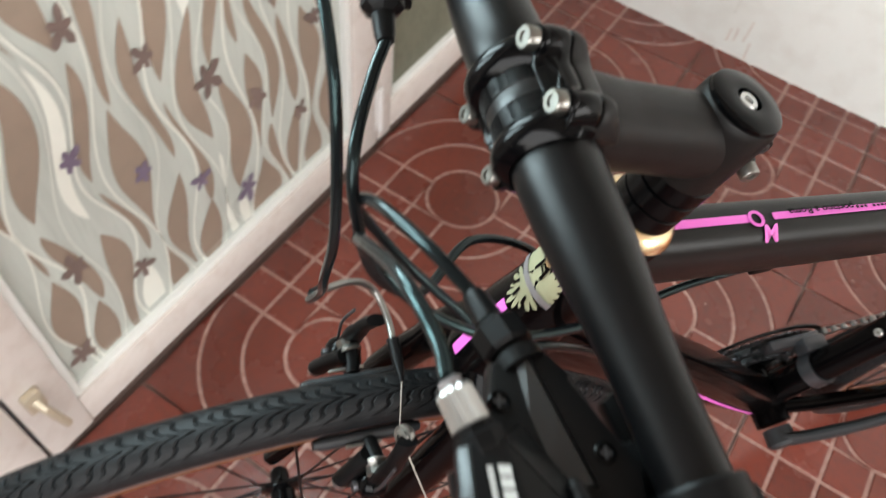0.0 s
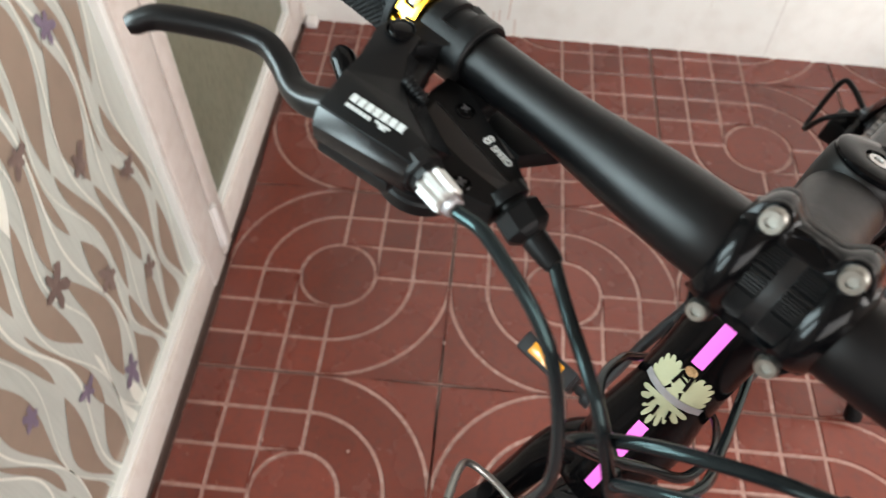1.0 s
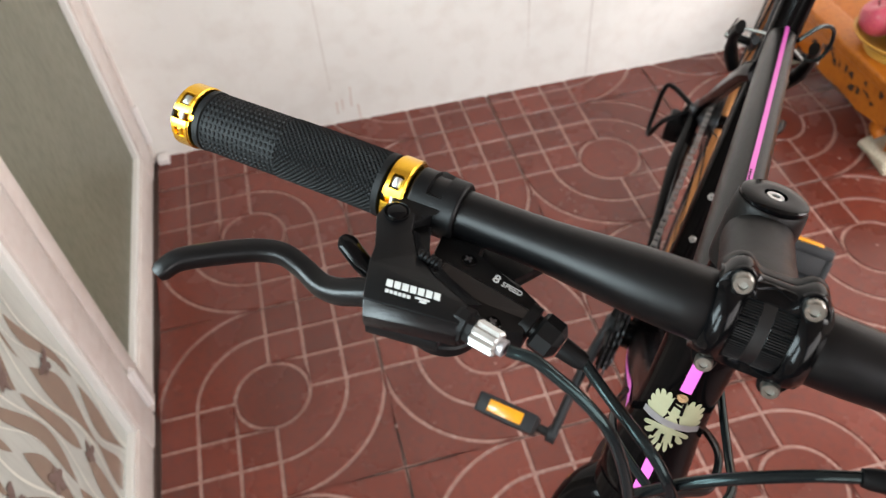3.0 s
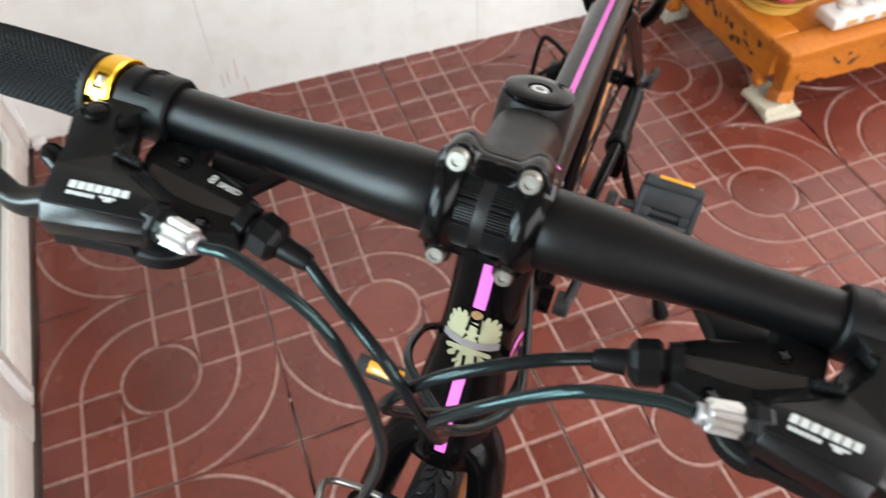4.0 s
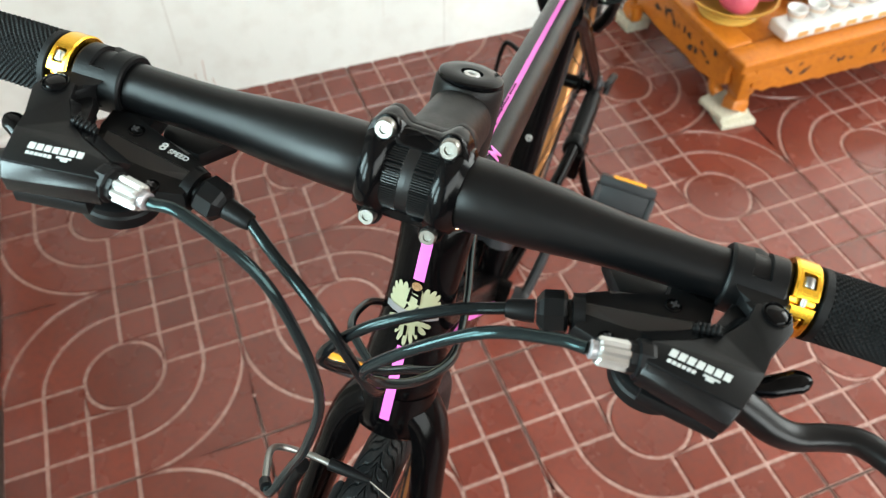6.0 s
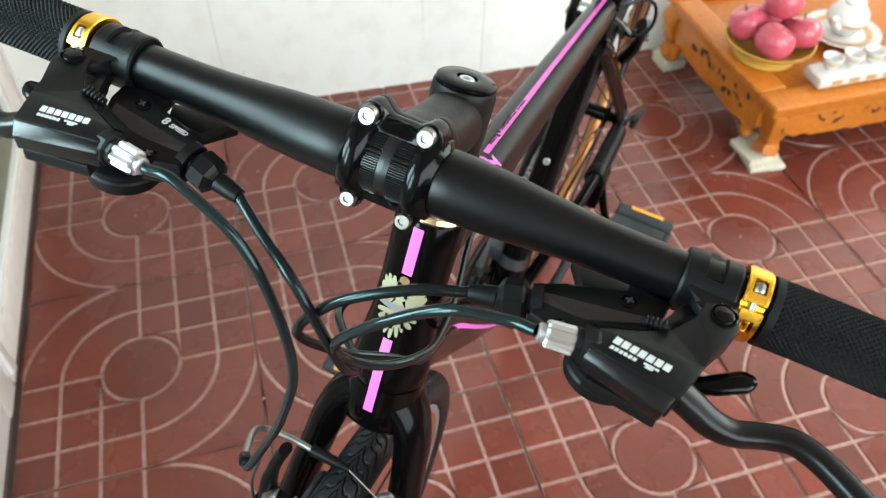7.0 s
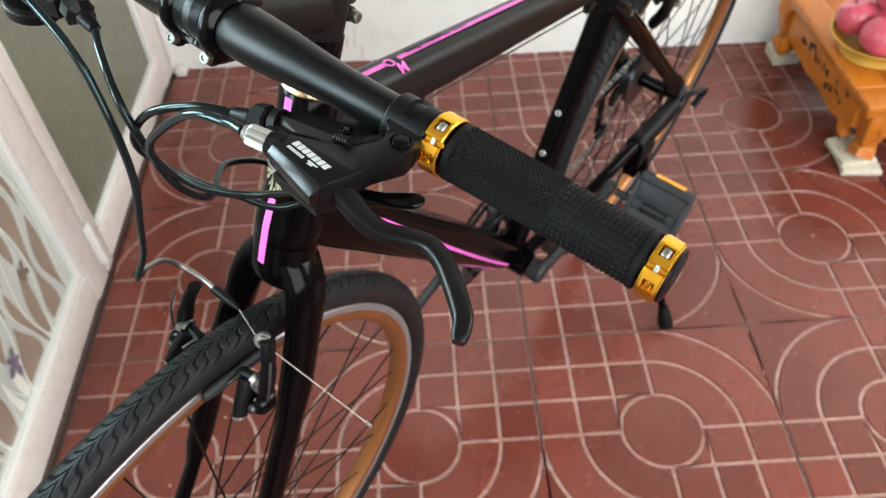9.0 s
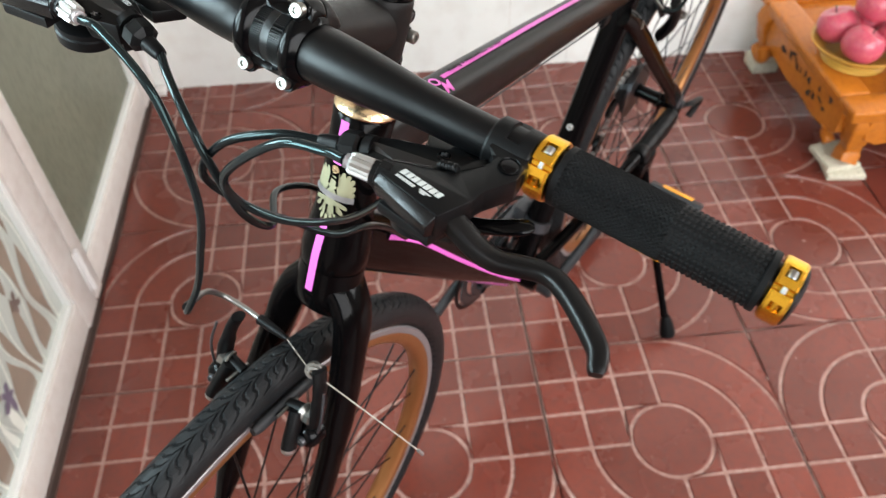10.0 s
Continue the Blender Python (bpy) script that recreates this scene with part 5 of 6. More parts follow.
    for s, l in ((0.0236, 0.1150), (0.0445, 0.0935)):
        bm = lathe(B(), low(s, l, -0.0052), nlow, [(0, 0.0034), (0.0022, 0.0034), (0.0026, 0.0028), (0.0016, 0.0024)], 18)
        part("case_screw", bm, "gloss", shift)
        for turn in (0, 90):
            m = Matrix.Translation(low(s, l, -0.0022)) @ nlow.to_track_quat("Z", "Y").to_matrix().to_4x4() @ pose(0, 0, 0, 0, 0, turn + 20)
            part("screw_slot", box(B(), (-0.0017, -0.0004, 0), (0.0017, 0.0004, 0.0006), 0, m), "steel", shift)
    bm = sweep(B(), smooth_path([V((x - 0.0146 * sg * l, sg * l, z)) for x, l, z in ((0.046, 0.140, 0.917), (0.0435, 0.151, 0.9195), (0.039, 0.1615, 0.9222), (0.034, 0.1705, 0.924))], 4), [(0.0035, 0.004)] * 6 + [(0.0032, 0.0047)] * 4 + [(0.0028, 0.0050), (0.0024, 0.0042), (0.001, 0.002)], 14, ref=(0, 0, 1))
    part("thumb_trigger", bm, "gloss", shift, "glossy black thumb trigger")
    # cable ends
    e0, e1, e2 = low(0.0312, 0.0800, -0.0075), low(0.0318, 0.0655, -0.0095), low(0.0318, 0.0545, -0.0105)
    d = e1 - e0
    bm = lathe(B(), e0, d, [(-0.004, 0.0078), (0.0005, 0.0078), (0.001, 0.0052), (0.0025, 0.0052)], 24)
    part("collar", bm, "plastic", shift)
    bm = lathe(B(), e0 + d * 0.17, d, [(0, 0.0072), (0.0015, 0.0088), (0.009, 0.0088), (0.0105, 0.0072), (0.012, 0.005)], 8)
    part("barrel_nut", bm, "plastic", shift, "black knurled barrel nut", False)
    part("rubber_boot", lathe(B(), e1, e2 - e1, [(0, 0.0048), (0.0085, 0.0042), (0.0115, 0.0035)], 16), "plastic", shift)
    f0, f1 = at(0.0502, 0.1055 + far, -0.0065), at(0.0495, 0.0865 + far, -0.0060)
    d = (f1 - f0).normalized()
    bm = lathe(B(), f0, d, [(0, 0.0070), (0.0015, 0.0074), (0.0055, 0.0074), (0.006, 0.0060), (0.0085, 0.0060)], 10)
    part("adjuster_collar", bm, "plastic", body, "", False)
    bm = B()
    n = 24
    rows = [[bm.verts.new(f0 + d * z + (V(basis(d)[1]) * math.cos(2 * math.pi * k / n) + V(basis(d)[2]) * math.sin(2 * math.pi * k / n)) * (r * (1 if k % 3 else 0.82))) for k in range(n)] for z, r in ((0.0082, 0.0050), (0.0088, 0.0057), (0.0185, 0.0054), (0.0195, 0.0047))]
    for a, b in zip(rows, rows[1:]):
        for k in range(n):
            bm.faces.new((a[k], a[(k + 1) % n], b[(k + 1) % n], b[k]))
    bm.faces.new(rows[0][::-1])
    bm.faces.new(rows[-1])
    part("barrel_adjuster", bm, "alu", body, "ribbed aluminium barrel adjuster", False)
    part("adjuster_tip", lathe(B(), f0 + d * 0.019, d, [(0, 0.0034), (0.0028, 0.0036), (0.0032, 0.003)], 16), "track", body)
    # lever blade
    path = [(0.0590, 0.138, 0.933), (0.0600, 0.148, 0.9285), (0.0608, 0.157, 0.9242), (0.0595, 0.1665, 0.9215), (0.0555, 0.1775, 0.9218), (0.0538, 0.188, 0.9232), (0.0570, 0.198, 0.9236), (0.0645, 0.209, 0.9242), (0.0738, 0.2200, 0.9250), (0.0790, 0.2247, 0.9248), (0.0868, 0.2280, 0.9230)]
    pts = [V((x - 0.0146 * sg * l, sg * l, z)) for x, l, z in path]
    wid = [0.0056, 0.0055, 0.0052, 0.0048, 0.0046, 0.0045, 0.0046, 0.0047, 0.0046, 0.0044, 0.0038]
    sp = smooth_path(pts, 4)
    rad = []
    for i in range(len(sp)):
        t = i / (len(sp) - 1) * (len(wid) - 1)
        k = min(int(t), len(wid) - 2)
        w = wid[k] + (wid[k + 1] - wid[k]) * (t - k)
        rad.append((min(0.0050, w * 0.95), w))
    rad[-1] = (0.0028, 0.0028)
    part("brake_lever_blade", sweep(B(), sp, rad, 20, ref=(0, 0, 1), power=1.6), "bar", bike, "satin black alloy brake lever blade")
    # unreadable maker's print as plain bars
    u = V((0.0569 - 0.0492, 0.1362 - 0.1134, 0)).normalized()
    w = V((-u.y, u.x, 0))
    o = V((0.0504, 0.1129, 0))

    def mark(x0, x1, y0, y1):
        pts = [o + u * x + w * y for x, y in ((x0, y0), (x1, y0), (x1, y1), (x0, y1))]
        lo = [at(p.x, p.y, 0.00005) for p in pts]
        bm = B()
        f = bm.faces.new([bm.verts.new(p) for p in lo])
        g = bmesh.ops.extrude_face_region(bm, geom=[f])["geom"]
        for e in g:
            if isinstance(e, bmesh.types.BMVert):
                e.co.z += 0.00018
        part("print_bar", bm, "white", body, "", False)

    for k in range(7):
        x = 0.0034 * k
        mark(x, x + 0.0027, -0.0003, 0.0029)
    x0 = 0.0122 if sg < 0 else 0.0006
    for k in range(6):
        x = x0 + 0.00185 * k
        mark(x, x + 0.0014, -0.0031, -0.0016)
    x0 = 0.0040 if sg < 0 else 0.0140
    mark(x0, x0 + 0.0062, -0.0022, -0.0014)
    mark(x0 + 0.0012, x0 + 0.0042, -0.0034, -0.0024)
    if sg < 0:
        def frame_at(s, l, z, du):
            a = (low(s + du[0] * 0.01, l + du[1] * 0.01, z) - low(s, l, z)).normalized()
            m = Matrix((a, nlow.cross(a), nlow)).transposed().to_4x4()
            m.translation = low(s, l, z)
            return m
        text_mesh("8", 0.0060, frame_at(0.0262, 0.1022, -0.0028, (-0.06, -1)), 0.0001, shift, "white", "gear_number")
        text_mesh("SPEED", 0.0035, frame_at(0.0259, 0.0978, -0.0028, (-0.06, -1)), 0.0001, shift, "white", "gear_lettering")
    return (f0 + d * 0.023), e2


r_brake, r_shift = unit(-1)
l_brake, l_shift = unit(1)


# outer cables
def cable(name, pts, label, r=0.0025, k=8):
    sp = smooth_path(pts, k)
    ob = part(name, sweep(B(), sp, r, 16), "cable" if name == "brake_cable" else "cable2", bike, label)
    return ob


cable("brake_cable", [r_brake, (0.0655, -0.0665, 0.9375), (0.0675, -0.034, 0.913), (0.0728, -0.012, 0.8557), (0.0771, -0.0167, 0.8052), (0.0772, -0.0281, 0.765), (0.0825, -0.0380, 0.7360), (0.0775, -0.0440, 0.7315)], "glossy black brake cable")
cable("gear_cable", [r_shift, (0.0525, -0.0400, 0.9140), (0.0643, -0.0160, 0.9060), (0.0668, -0.0025, 0.8860), (0.06, 0.0083, 0.8479), (0.0351, 0.0043, 0.8124), (0.0, -0.026, 0.793), (-0.035, -0.0305, 0.768), (-0.062, -0.0275, 0.735), (-0.09, -0.0245, 0.70)], "glossy black gear cable")
cable("gear_cable", [l_shift, (0.0517, 0.0336, 0.9165), (0.0616, 0.0037, 0.8997), (0.0623, -0.0156, 0.8645), (0.0423, -0.0035, 0.8291), (0.022, 0.0135, 0.8088), (0.004, 0.0285, 0.7917), (-0.024, 0.0321, 0.7772), (-0.055, 0.029, 0.745), (-0.088, 0.0245, 0.70)], "glossy black gear cable")
cable("brake_cable", [l_brake, (0.0615, 0.0740, 0.9360), (0.0651, 0.0472, 0.9277), (0.0689, 0.0116, 0.8888), (0.0608, 0.0071, 0.8586), (0.0429, 0.0220, 0.836), (0.0157, 0.0338, 0.8184), (-0.0164, 0.0327, 0.7961), (-0.06, 0.026, 0.776), (-0.12, 0.013, 0.763), (-0.182, 0.006, 0.7525)], "glossy black brake cable")

# front rim brake
ANCHOR = V((0.0400, 0.0340, 0.6740))
bm = sweep(B(), smooth_path([(0.0772, -0.0443, 0.7312), (0.0540, -0.0545, 0.7135), (0.0400, -0.0560, 0.6930), (0.0345, -0.0400, 0.6845), (0.0345, -0.022, 0.6825)], 6), 0.0022, 12)
noodle = part("noodle", bm, "silver", bike, "bent bright steel brake noodle")
part("noodle_cap", sweep(B(), [(0.0800, -0.0420, 0.7338), (0.0755, -0.0455, 0.7292)], 0.0034, 12), "plastic", noodle)
part("noodle_boot", sweep(B(), [(0.0345, -0.024, 0.6826), (0.0352, -0.008, 0.683), (0.0360, 0.0045, 0.6832)], [0.0042, 0.0036, 0.0018], 12), "plastic", noodle, "black rubber boot")
part("brake_wire", sweep(B(), [(0.0360, 0.0043, 0.6829), (0.0450, 0.0350, 0.6775), (0.0425, 0.044, 0.6720), (0.0205, 0.1215, 0.609)], 0.00048, 8), "wire", noodle, "bare brake wire end")
part("wire_end_cap", sweep(B(), [(0.0212, 0.1200, 0.611), (0.0198, 0.1235, 0.606)], 0.0016, 10), "alu", noodle)
for sg in (1, -1):
    bm = sweep(B(), smooth_path([(0.060, sg * 0.040, 0.610), (0.059, sg * 0.046, 0.626), (0.053, sg * 0.0470, 0.648), (0.046, sg * 0.0440, 0.668), (0.041, sg * 0.040, 0.680)], 4), [(0.0062, 0.0110)] * 5 + [(0.0050, 0.0085)] * 5 + [(0.0042, 0.0072)] * 7, 14, ref=(0, 1, 0))
    arm = part("brake_arm", bm, "plastic", bike, "black rim brake arm")
    bm = lathe(B(), (0.055, sg * 0.046, 0.620), (1, 0, 0.25), [(0, 0.0085), (0.002, 0.0105), (0.011, 0.0110), (0.015, 0.0095), (0.018, 0.0060), (0.0185, 0.003)], 22)
    part("pivot_boss", bm, "gloss", arm)
    bolt(V((0.072, sg * 0.046, 0.6242)), (1, 0, 0.25), 0.0042, 0.004, arm, "steel")
    bm = sweep(B(), smooth_path([(0.062, sg * 0.034, 0.644), (0.070, sg * 0.0365, 0.634), (0.078, sg * 0.0385, 0.623), (0.081, sg * 0.0395, 0.6185)], 3), [(0.0058, 0.0075)] * 10, 14, ref=(0, 1, 0))
    part("arm_foot", bm, "plastic", arm)
    part("spring_screw", lathe(B(), (0.0805, sg * 0.0393, 0.6192), (0.6, sg * 0.12, -0.75), [(0, 0.0058), (0.003, 0.0060), (0.0052, 0.0048), (0.0072, 0.0024), (0.0075, 0.001)], 18), "alu", arm, "bright spring screw")
    d = V((0.30, 0, 0.055)).normalized()
    c = V((0.060, sg * 0.0195, 0.6365))
    bm = sweep(B(), [c - d * 0.036, c - d * 0.03, c + d * 0.03, c + d * 0.036], [(0.003, 0.004), (0.0045, 0.0062), (0.0045, 0.0062), (0.003, 0.004)], 14, ref=(0, 1, 0))
    part("brake_pad", bm, "plastic2", arm, "dark grey rubber brake pad")
    bm = sweep(B(), [c + V((0, sg * 0.004, 0.002)), c + V((-0.002, sg * 0.020, 0.004))], 0.0055, 14)
    part("pad_bolt", bm, "plastic", arm)
    part("pad_washer", lathe(B(), c + V((-0.001, sg * 0.0185, 0.0036)), (0.1, sg, 0.15), [(0, 0.0085), (0.0012, 0.0088), (0.0042, 0.0062), (0.0046, 0.004)], 20), "silver", arm, "domed steel washer")
    part("pad_nut", sweep(B(), [c + V((0.0, sg * 0.0215, 0.004)), c + V((0.001, sg * 0.0275, 0.0052))], 0.0058, 6), "silver", arm)
    part("pad_clip", box(B(), (-0.012, -0.0012, 0.0), (0.012, 0.0012, 0.0022), 0.0006, Matrix.Translation(c + V((0.004, sg * 0.0062, 0.004))) @ pose(0, 0, 0, 0, -10, 0)), "silver", arm, "bright clip on the pad")
    bm = sweep(B(), smooth_path([(0.064, sg * 0.052, 0.620), (0.06, sg * 0.056, 0.65), (0.052, sg * 0.053, 0.674)], 4), 0.0011, 8)
    part("return_spring", bm, "steel", arm)
bm = lathe(B(), ANCHOR, (0.72, 0.4, 0.56), [(0, 0.0066), (0.003, 0.0070), (0.0045, 0.0064), (0.0045, 0.0048), (0.0062, 0.0044), (0.0066, 0.0026), (0.0042, 0.002)], 20)
part("cable_anchor", bm, "silver", bike, "steel cable anchor bolt")
def tyre_print(a0, a1, pieces, seed):
    """Worn maker's print on the tyre's shoulder, as plain bars."""
    r = random.Random(seed)
    a = radians(a0 - 60)
    step = radians(a1 - a0) / pieces
    for k in range(pieces):
        bm = B()
        w = step * r.uniform(0.55, 0.85)
        rows = [[bm.verts.new((q * math.sin(a + w * t), lat, q * math.cos(a + w * t))) for lat, q in ((0.0142, 0.3275), (0.0147, 0.3235))] for t in (0, 0.5, 1)]
        for p, q in zip(rows, rows[1:]):
            bm.faces.new((p[0], p[1], q[1], q[0]))
        part("print_bar", bm, "track", front_wheel, "", False)
        a += step


tyre_print(-15, -8.2, 5, 3)
tyre_print(-33, -30, 2, 4)

# rear rim brake and its cable loop
for sg in (1, -1):
    bm = sweep(B(), smooth_path([(-0.672, sg * 0.034, 0.585), (-0.668, sg * 0.043, 0.605), (-0.662, sg * 0.047, 0.630), (-0.653, sg * 0.043, 0.650)], 4), [(0.0078, 0.0125)] * 6 + [(0.0062, 0.0100)] * 7, 12, ref=(0, 1, 0))
    arm = part("rear_brake_arm", bm, "plastic", bike, "black rear rim brake arm")
    part("brake_pad", sweep(B(), [(-0.70, sg * 0.021, 0.598), (-0.665, sg * 0.021, 0.632)], [(0.0045, 0.006), (0.0045, 0.006)], 12, ref=(0, 1, 0)), "plastic2", arm)
    part("pad_bolt", sweep(B(), [(-0.682, sg * 0.024, 0.615), (-0.676, sg * 0.056, 0.622)], 0.005, 12), "plastic", arm)
    bolt(V((-0.676, sg * 0.048, 0.62)), (0.1, sg, 0.2), 0.0045, 0.009, arm)
    bolt(V((-0.672, sg * 0.036, 0.590)), (-0.5, sg * 0.2, 0.6), 0.0048, 0.012, arm)
    part("return_spring", sweep(B(), smooth_path([(-0.68, sg * 0.044, 0.59), (-0.674, sg * 0.053, 0.625), (-0.66, sg * 0.05, 0.655)], 4), 0.0011, 8), "silver", arm)
bm = sweep(B(), smooth_path([(-0.575, 0.016, 0.702), (-0.61, 0.034, 0.704), (-0.636, 0.05, 0.69), (-0.646, 0.056, 0.664), (-0.640, 0.05, 0.646), (-0.636, 0.034, 0.642)], 6), 0.0024, 10)
part("brake_cable", bm, "cable", bike, "glossy black rear brake cable loop")
bm = sweep(B(), smooth_path([(-0.636, 0.036, 0.642), (-0.640, 0.015, 0.652), (-0.648, -0.01, 0.654), (-0.652, -0.038, 0.650)], 5), 0.0022, 10)
part("rear_noodle", bm, "silver", bike, "bent bright steel brake noodle")

# ---- the low carved table ----
TABLE = pose(0.018, 0.022, 0)
table = thing("carved_table", "low orange lacquered carved wooden table on marble offcuts", "table", TABLE)
TX, TY0, TY1, TX1, TZ = 0.698, 0.338, 0.815, 1.75, 0.206


def scallop(length, low, high, seed):
    """A carved apron's outline: straight above, scrolled below."""
    r = random.Random(seed)
    pts = [(0, high), (length, high), (length, low + 0.03)]
    n = int(length / 0.022)
    for k in range(n):
        x = length * (1 - (k + 0.5) / n)
        pts.append((x, low + 0.012 * abs(math.sin(k * 1.3)) + 0.018 * (abs(x / length - 0.5) * 2) ** 6 + r.uniform(-0.003, 0.003)))
    pts.append((0, low + 0.03))
    return pts


part("table_panel", box(B(), (TX + 0.05, TY0 + 0.045, TZ - 0.022), (TX1 - 0.05, TY1 - 0.045, TZ - 0.012), 0.001), "wood", table)
for lo, hi in (((TX - 0.012, TY0 - 0.012, TZ - 0.02), (TX1, TY0 + 0.05, TZ)), ((TX - 0.012, TY0 + 0.05, TZ - 0.02), (TX + 0.055, TY1 - 0.05, TZ)), ((TX - 0.012, TY1 - 0.05, TZ - 0.02), (TX1, TY1, TZ))):
    part("top_rail", box(B(), lo, hi, 0.006, seg=3), "wood", table)
for lo, hi in (((TX - 0.002, TY0 - 0.002, TZ - 0.038), (TX1 - 0.01, TY0 + 0.04, TZ - 0.02)), ((TX - 0.002, TY0 + 0.04, TZ - 0.038), (TX + 0.04, TY1 - 0.05, TZ - 0.02))):
    part("moulding", box(B(), lo, hi, 0.005, seg=3), "wood", table)
bm = prism(B(), scallop(TX1 - TX - 0.1, 0.084, TZ - 0.036, 3), 0, 0.022, pose(TX + 0.05, TY0 + 0.03, 0, 90, 0, 0), 0.003)
part("front_apron", bm, "wood", table, "carved scrolled apron")
bm = prism(B(), scallop(TY1 - TY0 - 0.1, 0.076, TZ - 0.036, 5), 0, 0.022, Matrix.Translation((TX + 0.01, TY0 + 0.05, 0)) @ Matrix(((0, 0, 1, 0), (1, 0, 0, 0), (0, 1, 0, 0), (0, 0, 0, 1))), 0.003)
part("side_apron", bm, "wood", table, "carved pierced side apron")
rr = random.Random(8)


def carved_hole(m, size, seed):
    """A pierced scroll, painted: an uneven flat dark patch for the shade in its opening."""
    r = random.Random(seed)
    p1, p2, st = r.uniform(0, 6), r.uniform(0, 6), r.uniform(0.5, 1.7)
    bm = B()
    bm.faces.new([bm.verts.new(m @ V((size * st * (1 + 0.35 * math.sin(3 * a + p1)) * math.cos(a), size / st * (1 + 0.4 * math.sin(2 * a + p2)) * math.sin(a), 0))) for a in [2 * math.pi * k / 18 for k in range(18)]])
    part("carved_hole", bm, "wooddark", table, "", False)


SIDE = Matrix(((0, 0, -1, 0), (1, 0, 0, 0), (0, -1, 0, 0), (0, 0, 0, 1)))
for k in range(15):
    carved_hole(Matrix.Translation((TX + 0.0085, TY0 + 0.105 + 0.0165 * k + rr.uniform(-0.006, 0.006), 0.132 + rr.uniform(-0.024, 0.024))) @ SIDE @ pose(0, 0, 0, 0, 0, rr.uniform(0, 180)), rr.uniform(0.0045, 0.0085), k)
for k in range(12):
    x = TX + 0.13 + 0.12 * (k // 4) + 0.018 * (k % 4) + rr.uniform(-0.005, 0.005)
    carved_hole(Matrix.Translation((x, TY0 + 0.0065, 0.138 + rr.uniform(-0.016, 0.016))) @ pose(0, 0, 0, 90, 0, 0) @ pose(0, 0, 0, 0, 0, rr.uniform(0, 180)), rr.uniform(0.004, 0.0078), 40 + k)


def table_leg(x, y, sx, sy):
    bm = sweep(B(), smooth_path([(x + sx * 0.035, y + sy * 0.035, TZ - 0.03), (x + sx * 0.022, y + sy * 0.022, 0.135), (x + sx * 0.028, y + sy * 0.028, 0.09), (x + sx * 0.03, y + sy * 0.03, 0.065), (x + sx * 0.02, y + sy * 0.02, 0.04)], 4), [0.027] * 5 + [0.022] * 4 + [0.018] * 4 + [0.021] * 4, 24, power=4.0, ref=(1, 0, 0))
    leg = part("table_leg", bm, "wood", table)
    bm = sweep(B(), smooth_path([(x - sx * 0.004, y + sy * 0.075, 0.095), (x + sx * 0.0, y + sy * 0.08, 0.072), (x + sx * 0.004, y + sy * 0.065, 0.058)], 4), 0.014, 12)
    part("leg_scroll", bm, "wood", leg)


table_leg(TX + 0.024, TY0 + 0.012, 1, 1)
table_leg(TX, TY1, 1, -1)
table_leg(TX1, TY0, -1, 1)
table_leg(TX1, TY1, -1, -1)


def offcut(name, lo, hi, turn, label):
    m = TABLE @ pose((lo[0] + hi[0]) / 2, (lo[1] + hi[1]) / 2, 0, 0, 0, turn)
    sx, sy = (hi[0] - lo[0]) / 2, (hi[1] - lo[1]) / 2
    bm = prism(B(), [(-sx, -sy * 0.9), (sx * 0.9, -sy), (sx, sy * 0.85), (sx * 0.2, sy), (-sx * 0.85, sy * 0.9)], lo[2], hi[2], m, 0.004)
    return tagged(part(name, bm, "stone"), label, "stone slab", "slabs under the table legs")


offcut("stone_slab", (0.712, 0.345, 0.0), (0.800, 0.425, 0.016), -3, "white and green marble offcut under a table leg")
offcut("stone_slab", (0.702, 0.360, 0.0165), (0.782, 0.45, 0.033), 8, "white and green marble offcut under a table leg")
offcut("stone_slab", (0.698, 0.762, 0.0), (0.765, 0.832, 0.032), 4, "white and green marble offcut under a table leg")
offcut("stone_slab", (TX1 - 0.1, 0.34, 0.0), (TX1 + 0.02, 0.45, 0.033), 4, "white and green marble offcut under a table leg")
offcut("stone_slab", (TX1 - 0.1, 0.74, 0.0), (TX1 + 0.02, 0.84, 0.033), 4, "white and green marble offcut under a table leg")

# fruit bowl and apples
BO = V((0.768, 0.507, TZ))
bm = lathe(B(), BO, (0, 0, 1), [(0.0, 0.06), (0.003, 0.067), (0.01, 0.066), (0.016, 0.058), (0.024, 0.072), (0.036, 0.091), (0.043, 0.0975), (0.046, 0.0985), (0.046, 0.0935), (0.036, 0.085), (0.024, 0.065), (0.02, 0.04)], 40)
bowl = part("fruit_bowl", bm, "basket")
bowl.matrix_world = TABLE
tagged(bowl, "ochre fruit bowl with a footed base on the carved table", "bowl")


def apple(x, y, z, r, tilt, turn):
    prof = []
    for k in range(17):
        a = math.pi * k / 16
        rad = r * math.sin(a) ** 0.9 * (1 + 0.05 * math.cos(a))
        zz = -r * 0.92 * math.cos(a)
        if k > 12:
            zz -= r * 0.09 * (k - 12)
        if k < 3:
            zz += r * 0.06 * (3 - k)
        prof.append((zz, rad))
    ob = thing("apple", "ripe pinkish red apple in the ochre bowl", "apple", TABLE @ pose(x, y, z, tilt, tilt * 0.6, turn), "apples in the bowl")
    part("apple_skin", lathe(B(), (0, 0, 0), (0, 0, 1), prof, 28), "apple", ob)
    part("stalk", sweep(B(), [(0, 0, r * 0.5), (0.002, 0, r * 0.95)], 0.0013, 6), "wooddark", ob)


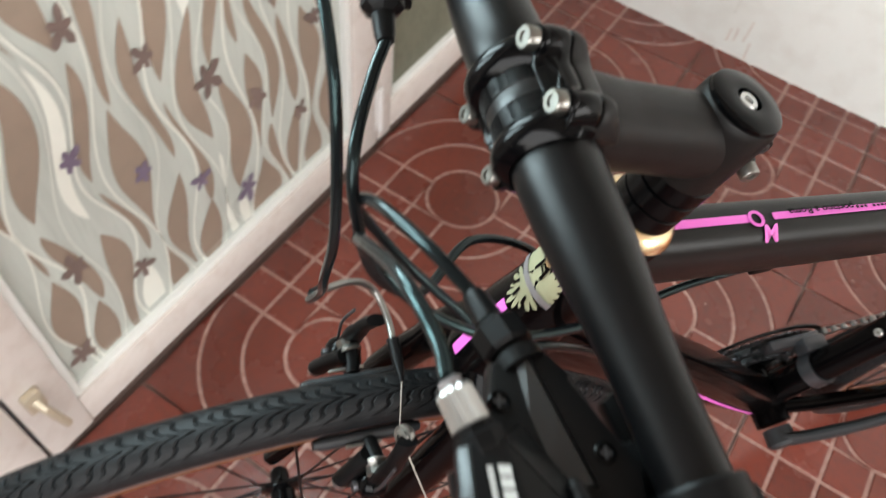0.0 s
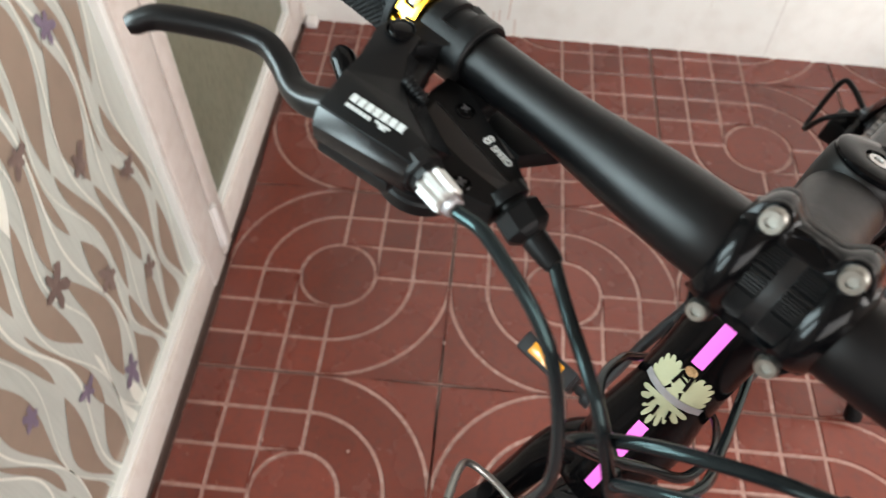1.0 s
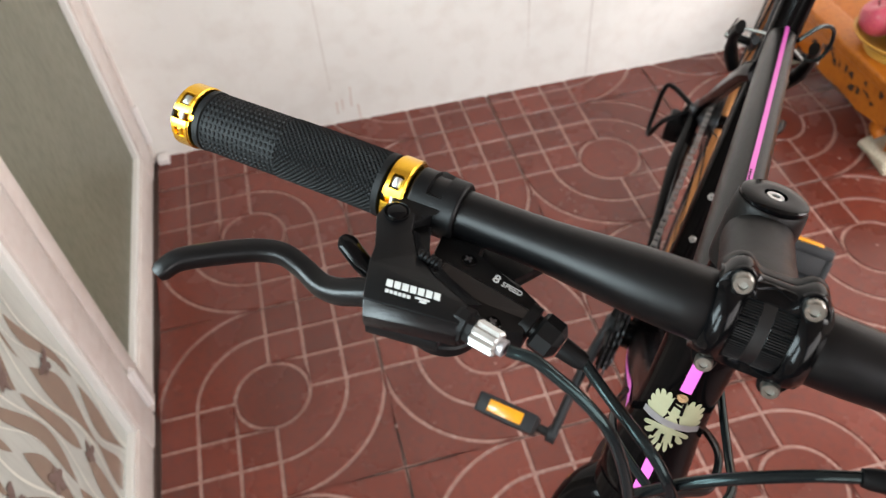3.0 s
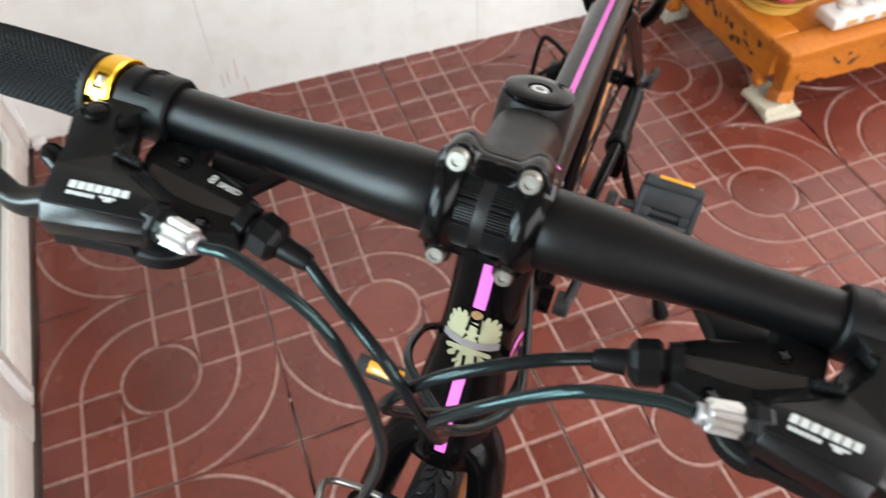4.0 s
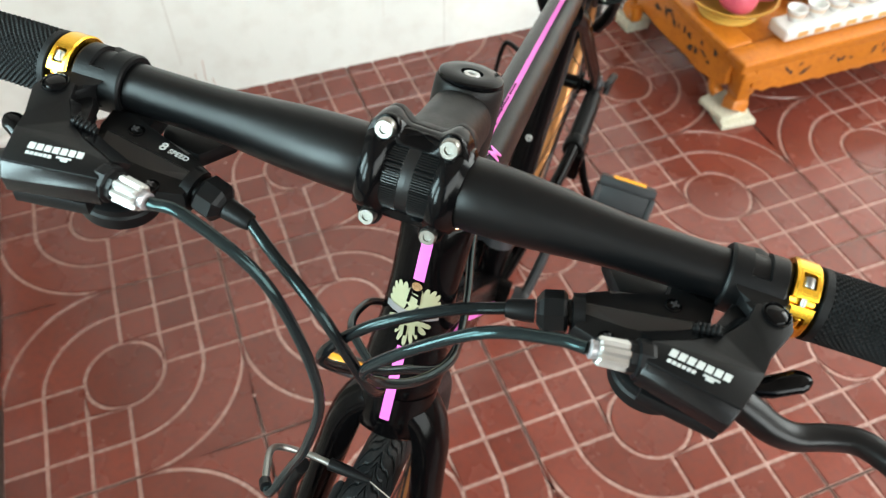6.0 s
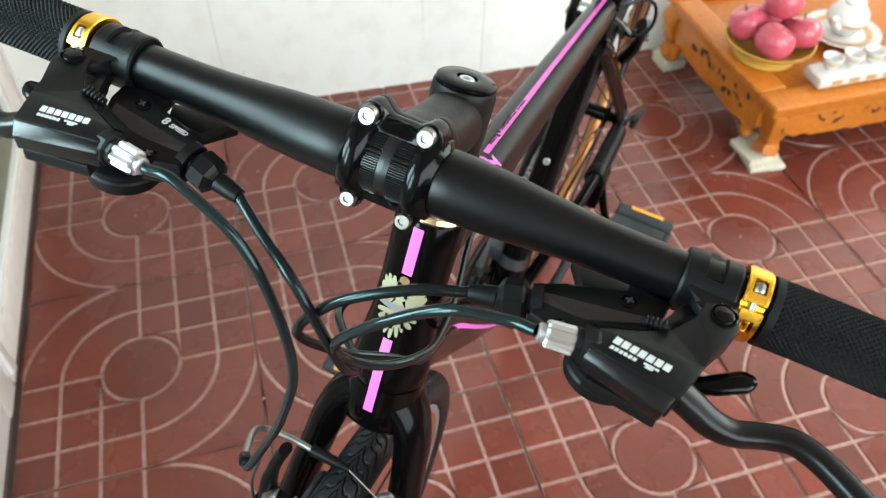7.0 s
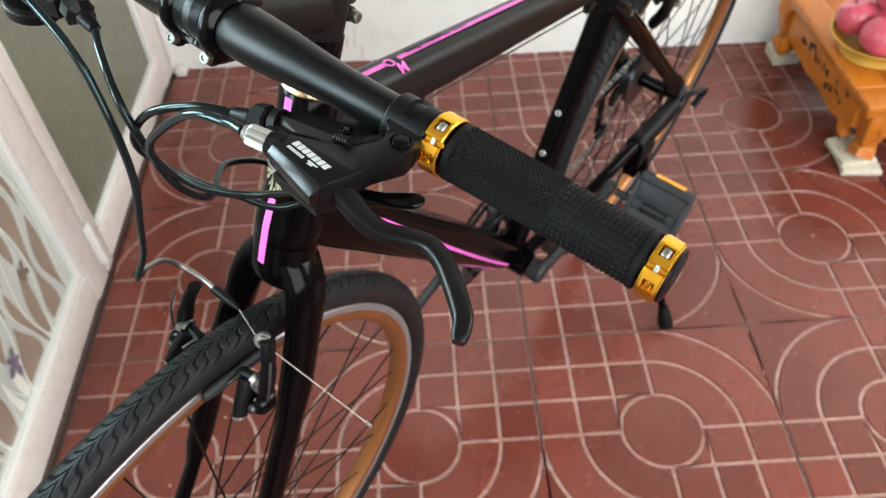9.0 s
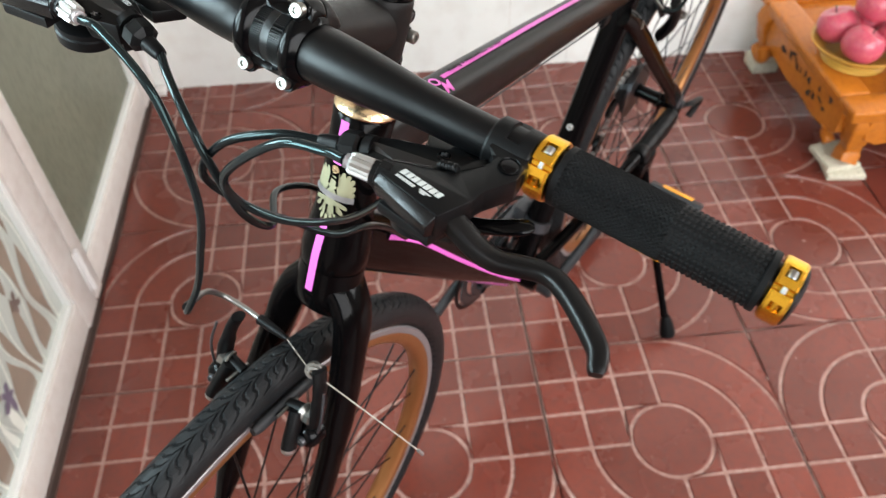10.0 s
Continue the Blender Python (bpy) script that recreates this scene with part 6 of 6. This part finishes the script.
for x, y, z, r, tl, tn in ((0.727, 0.542, 0.275, 0.042, -24, 10), (0.745, 0.464, 0.273, 0.042, 22, 60), (0.822, 0.480, 0.273, 0.040, 18, 130), (0.804, 0.554, 0.273, 0.041, -18, 200), (0.776, 0.512, 0.336, 0.040, 8, 30)):
    apple(x, y, z, r, tl, tn)

# porcelain tea set
tray = thing("tea_tray", "white porcelain tray with gilt pattern on the carved table", "tray", TABLE @ pose(0.802, 0.356, TZ, 0, 0, 0))
bm = box(B(), (0, 0, 0.003), (0.42, 0.06, 0.03), 0.006, seg=3)
part("tray_body", bm, "porcelain", tray)
for k in range(9):
    part("gilt_motif", box(B(), (0.03 + 0.042 * k, -0.0008, 0.01), (0.055 + 0.042 * k, 0.0, 0.022), 0), "giltware", tray)


def cup(x, y, s=1.0):
    ob = thing("tea_cup", "small white porcelain cup with gilt rim", "cup", TABLE @ pose(x, y, TZ + 0.031), "tea cups")
    bm = lathe(B(), (0, 0, 0), (0, 0, 1), [(0, 0.011 * s), (0.003, 0.012 * s), (0.012, 0.018 * s), (0.024, 0.021 * s), (0.028, 0.0215 * s), (0.028, 0.0195 * s), (0.012, 0.014 * s), (0.006, 0.006 * s)], 24)
    part("cup_body", bm, "porcelain", ob)
    part("gilt_band", lathe(B(), (0, 0, 0.016), (0, 0, 1), [(0, 0.0195 * s), (0.003, 0.0203 * s), (0.003, 0.0207 * s), (0, 0.0199 * s)], 24, close=True), "giltware", ob)


for k in range(6):
    cup(0.842 + 0.052 * k, 0.390)
plate = thing("saucer", "white porcelain dish with gilt rim and teapot foot", "dish", TABLE @ pose(0.985, 0.535, TZ))
part("dish_body", lathe(B(), (0, 0, 0), (0, 0, 1), [(0, 0.04), (0.004, 0.045), (0.01, 0.075), (0.016, 0.085), (0.017, 0.083), (0.011, 0.07), (0.008, 0.03)], 40), "porcelain", plate)
part("gilt_band", lathe(B(), (0, 0, 0.0115), (0, 0, 1), [(0, 0.055), (0.002, 0.065), (0.0022, 0.065), (0.0005, 0.055)], 40, close=True), "giltware", plate)
pot = thing("teapot", "white porcelain teapot with gilt decoration", "teapot", TABLE @ pose(0.985, 0.535, TZ + 0.0125))
part("pot_body", lathe(B(), (0, 0, 0), (0, 0, 1), [(0, 0.025), (0.006, 0.03), (0.03, 0.045), (0.05, 0.042), (0.066, 0.028), (0.07, 0.02), (0.074, 0.021), (0.08, 0.012), (0.09, 0.004)], 36), "porcelain", pot)
part("spout", sweep(B(), smooth_path([(-0.035, -0.02, 0.025), (-0.058, -0.03, 0.04), (-0.07, -0.038, 0.062)], 4), 0.008, 12), "porcelain", pot)
part("pot_handle", sweep(B(), smooth_path([(0.036, 0.02, 0.055), (0.07, 0.035, 0.055), (0.066, 0.033, 0.025), (0.038, 0.02, 0.018)], 5), 0.004, 10), "porcelain", pot)
part("gilt_band", lathe(B(), (0, 0, 0.028), (0, 0, 1), [(0, 0.0448), (0.006, 0.0465), (0.006, 0.0455), (0, 0.0438)], 36, close=True), "giltware", pot)
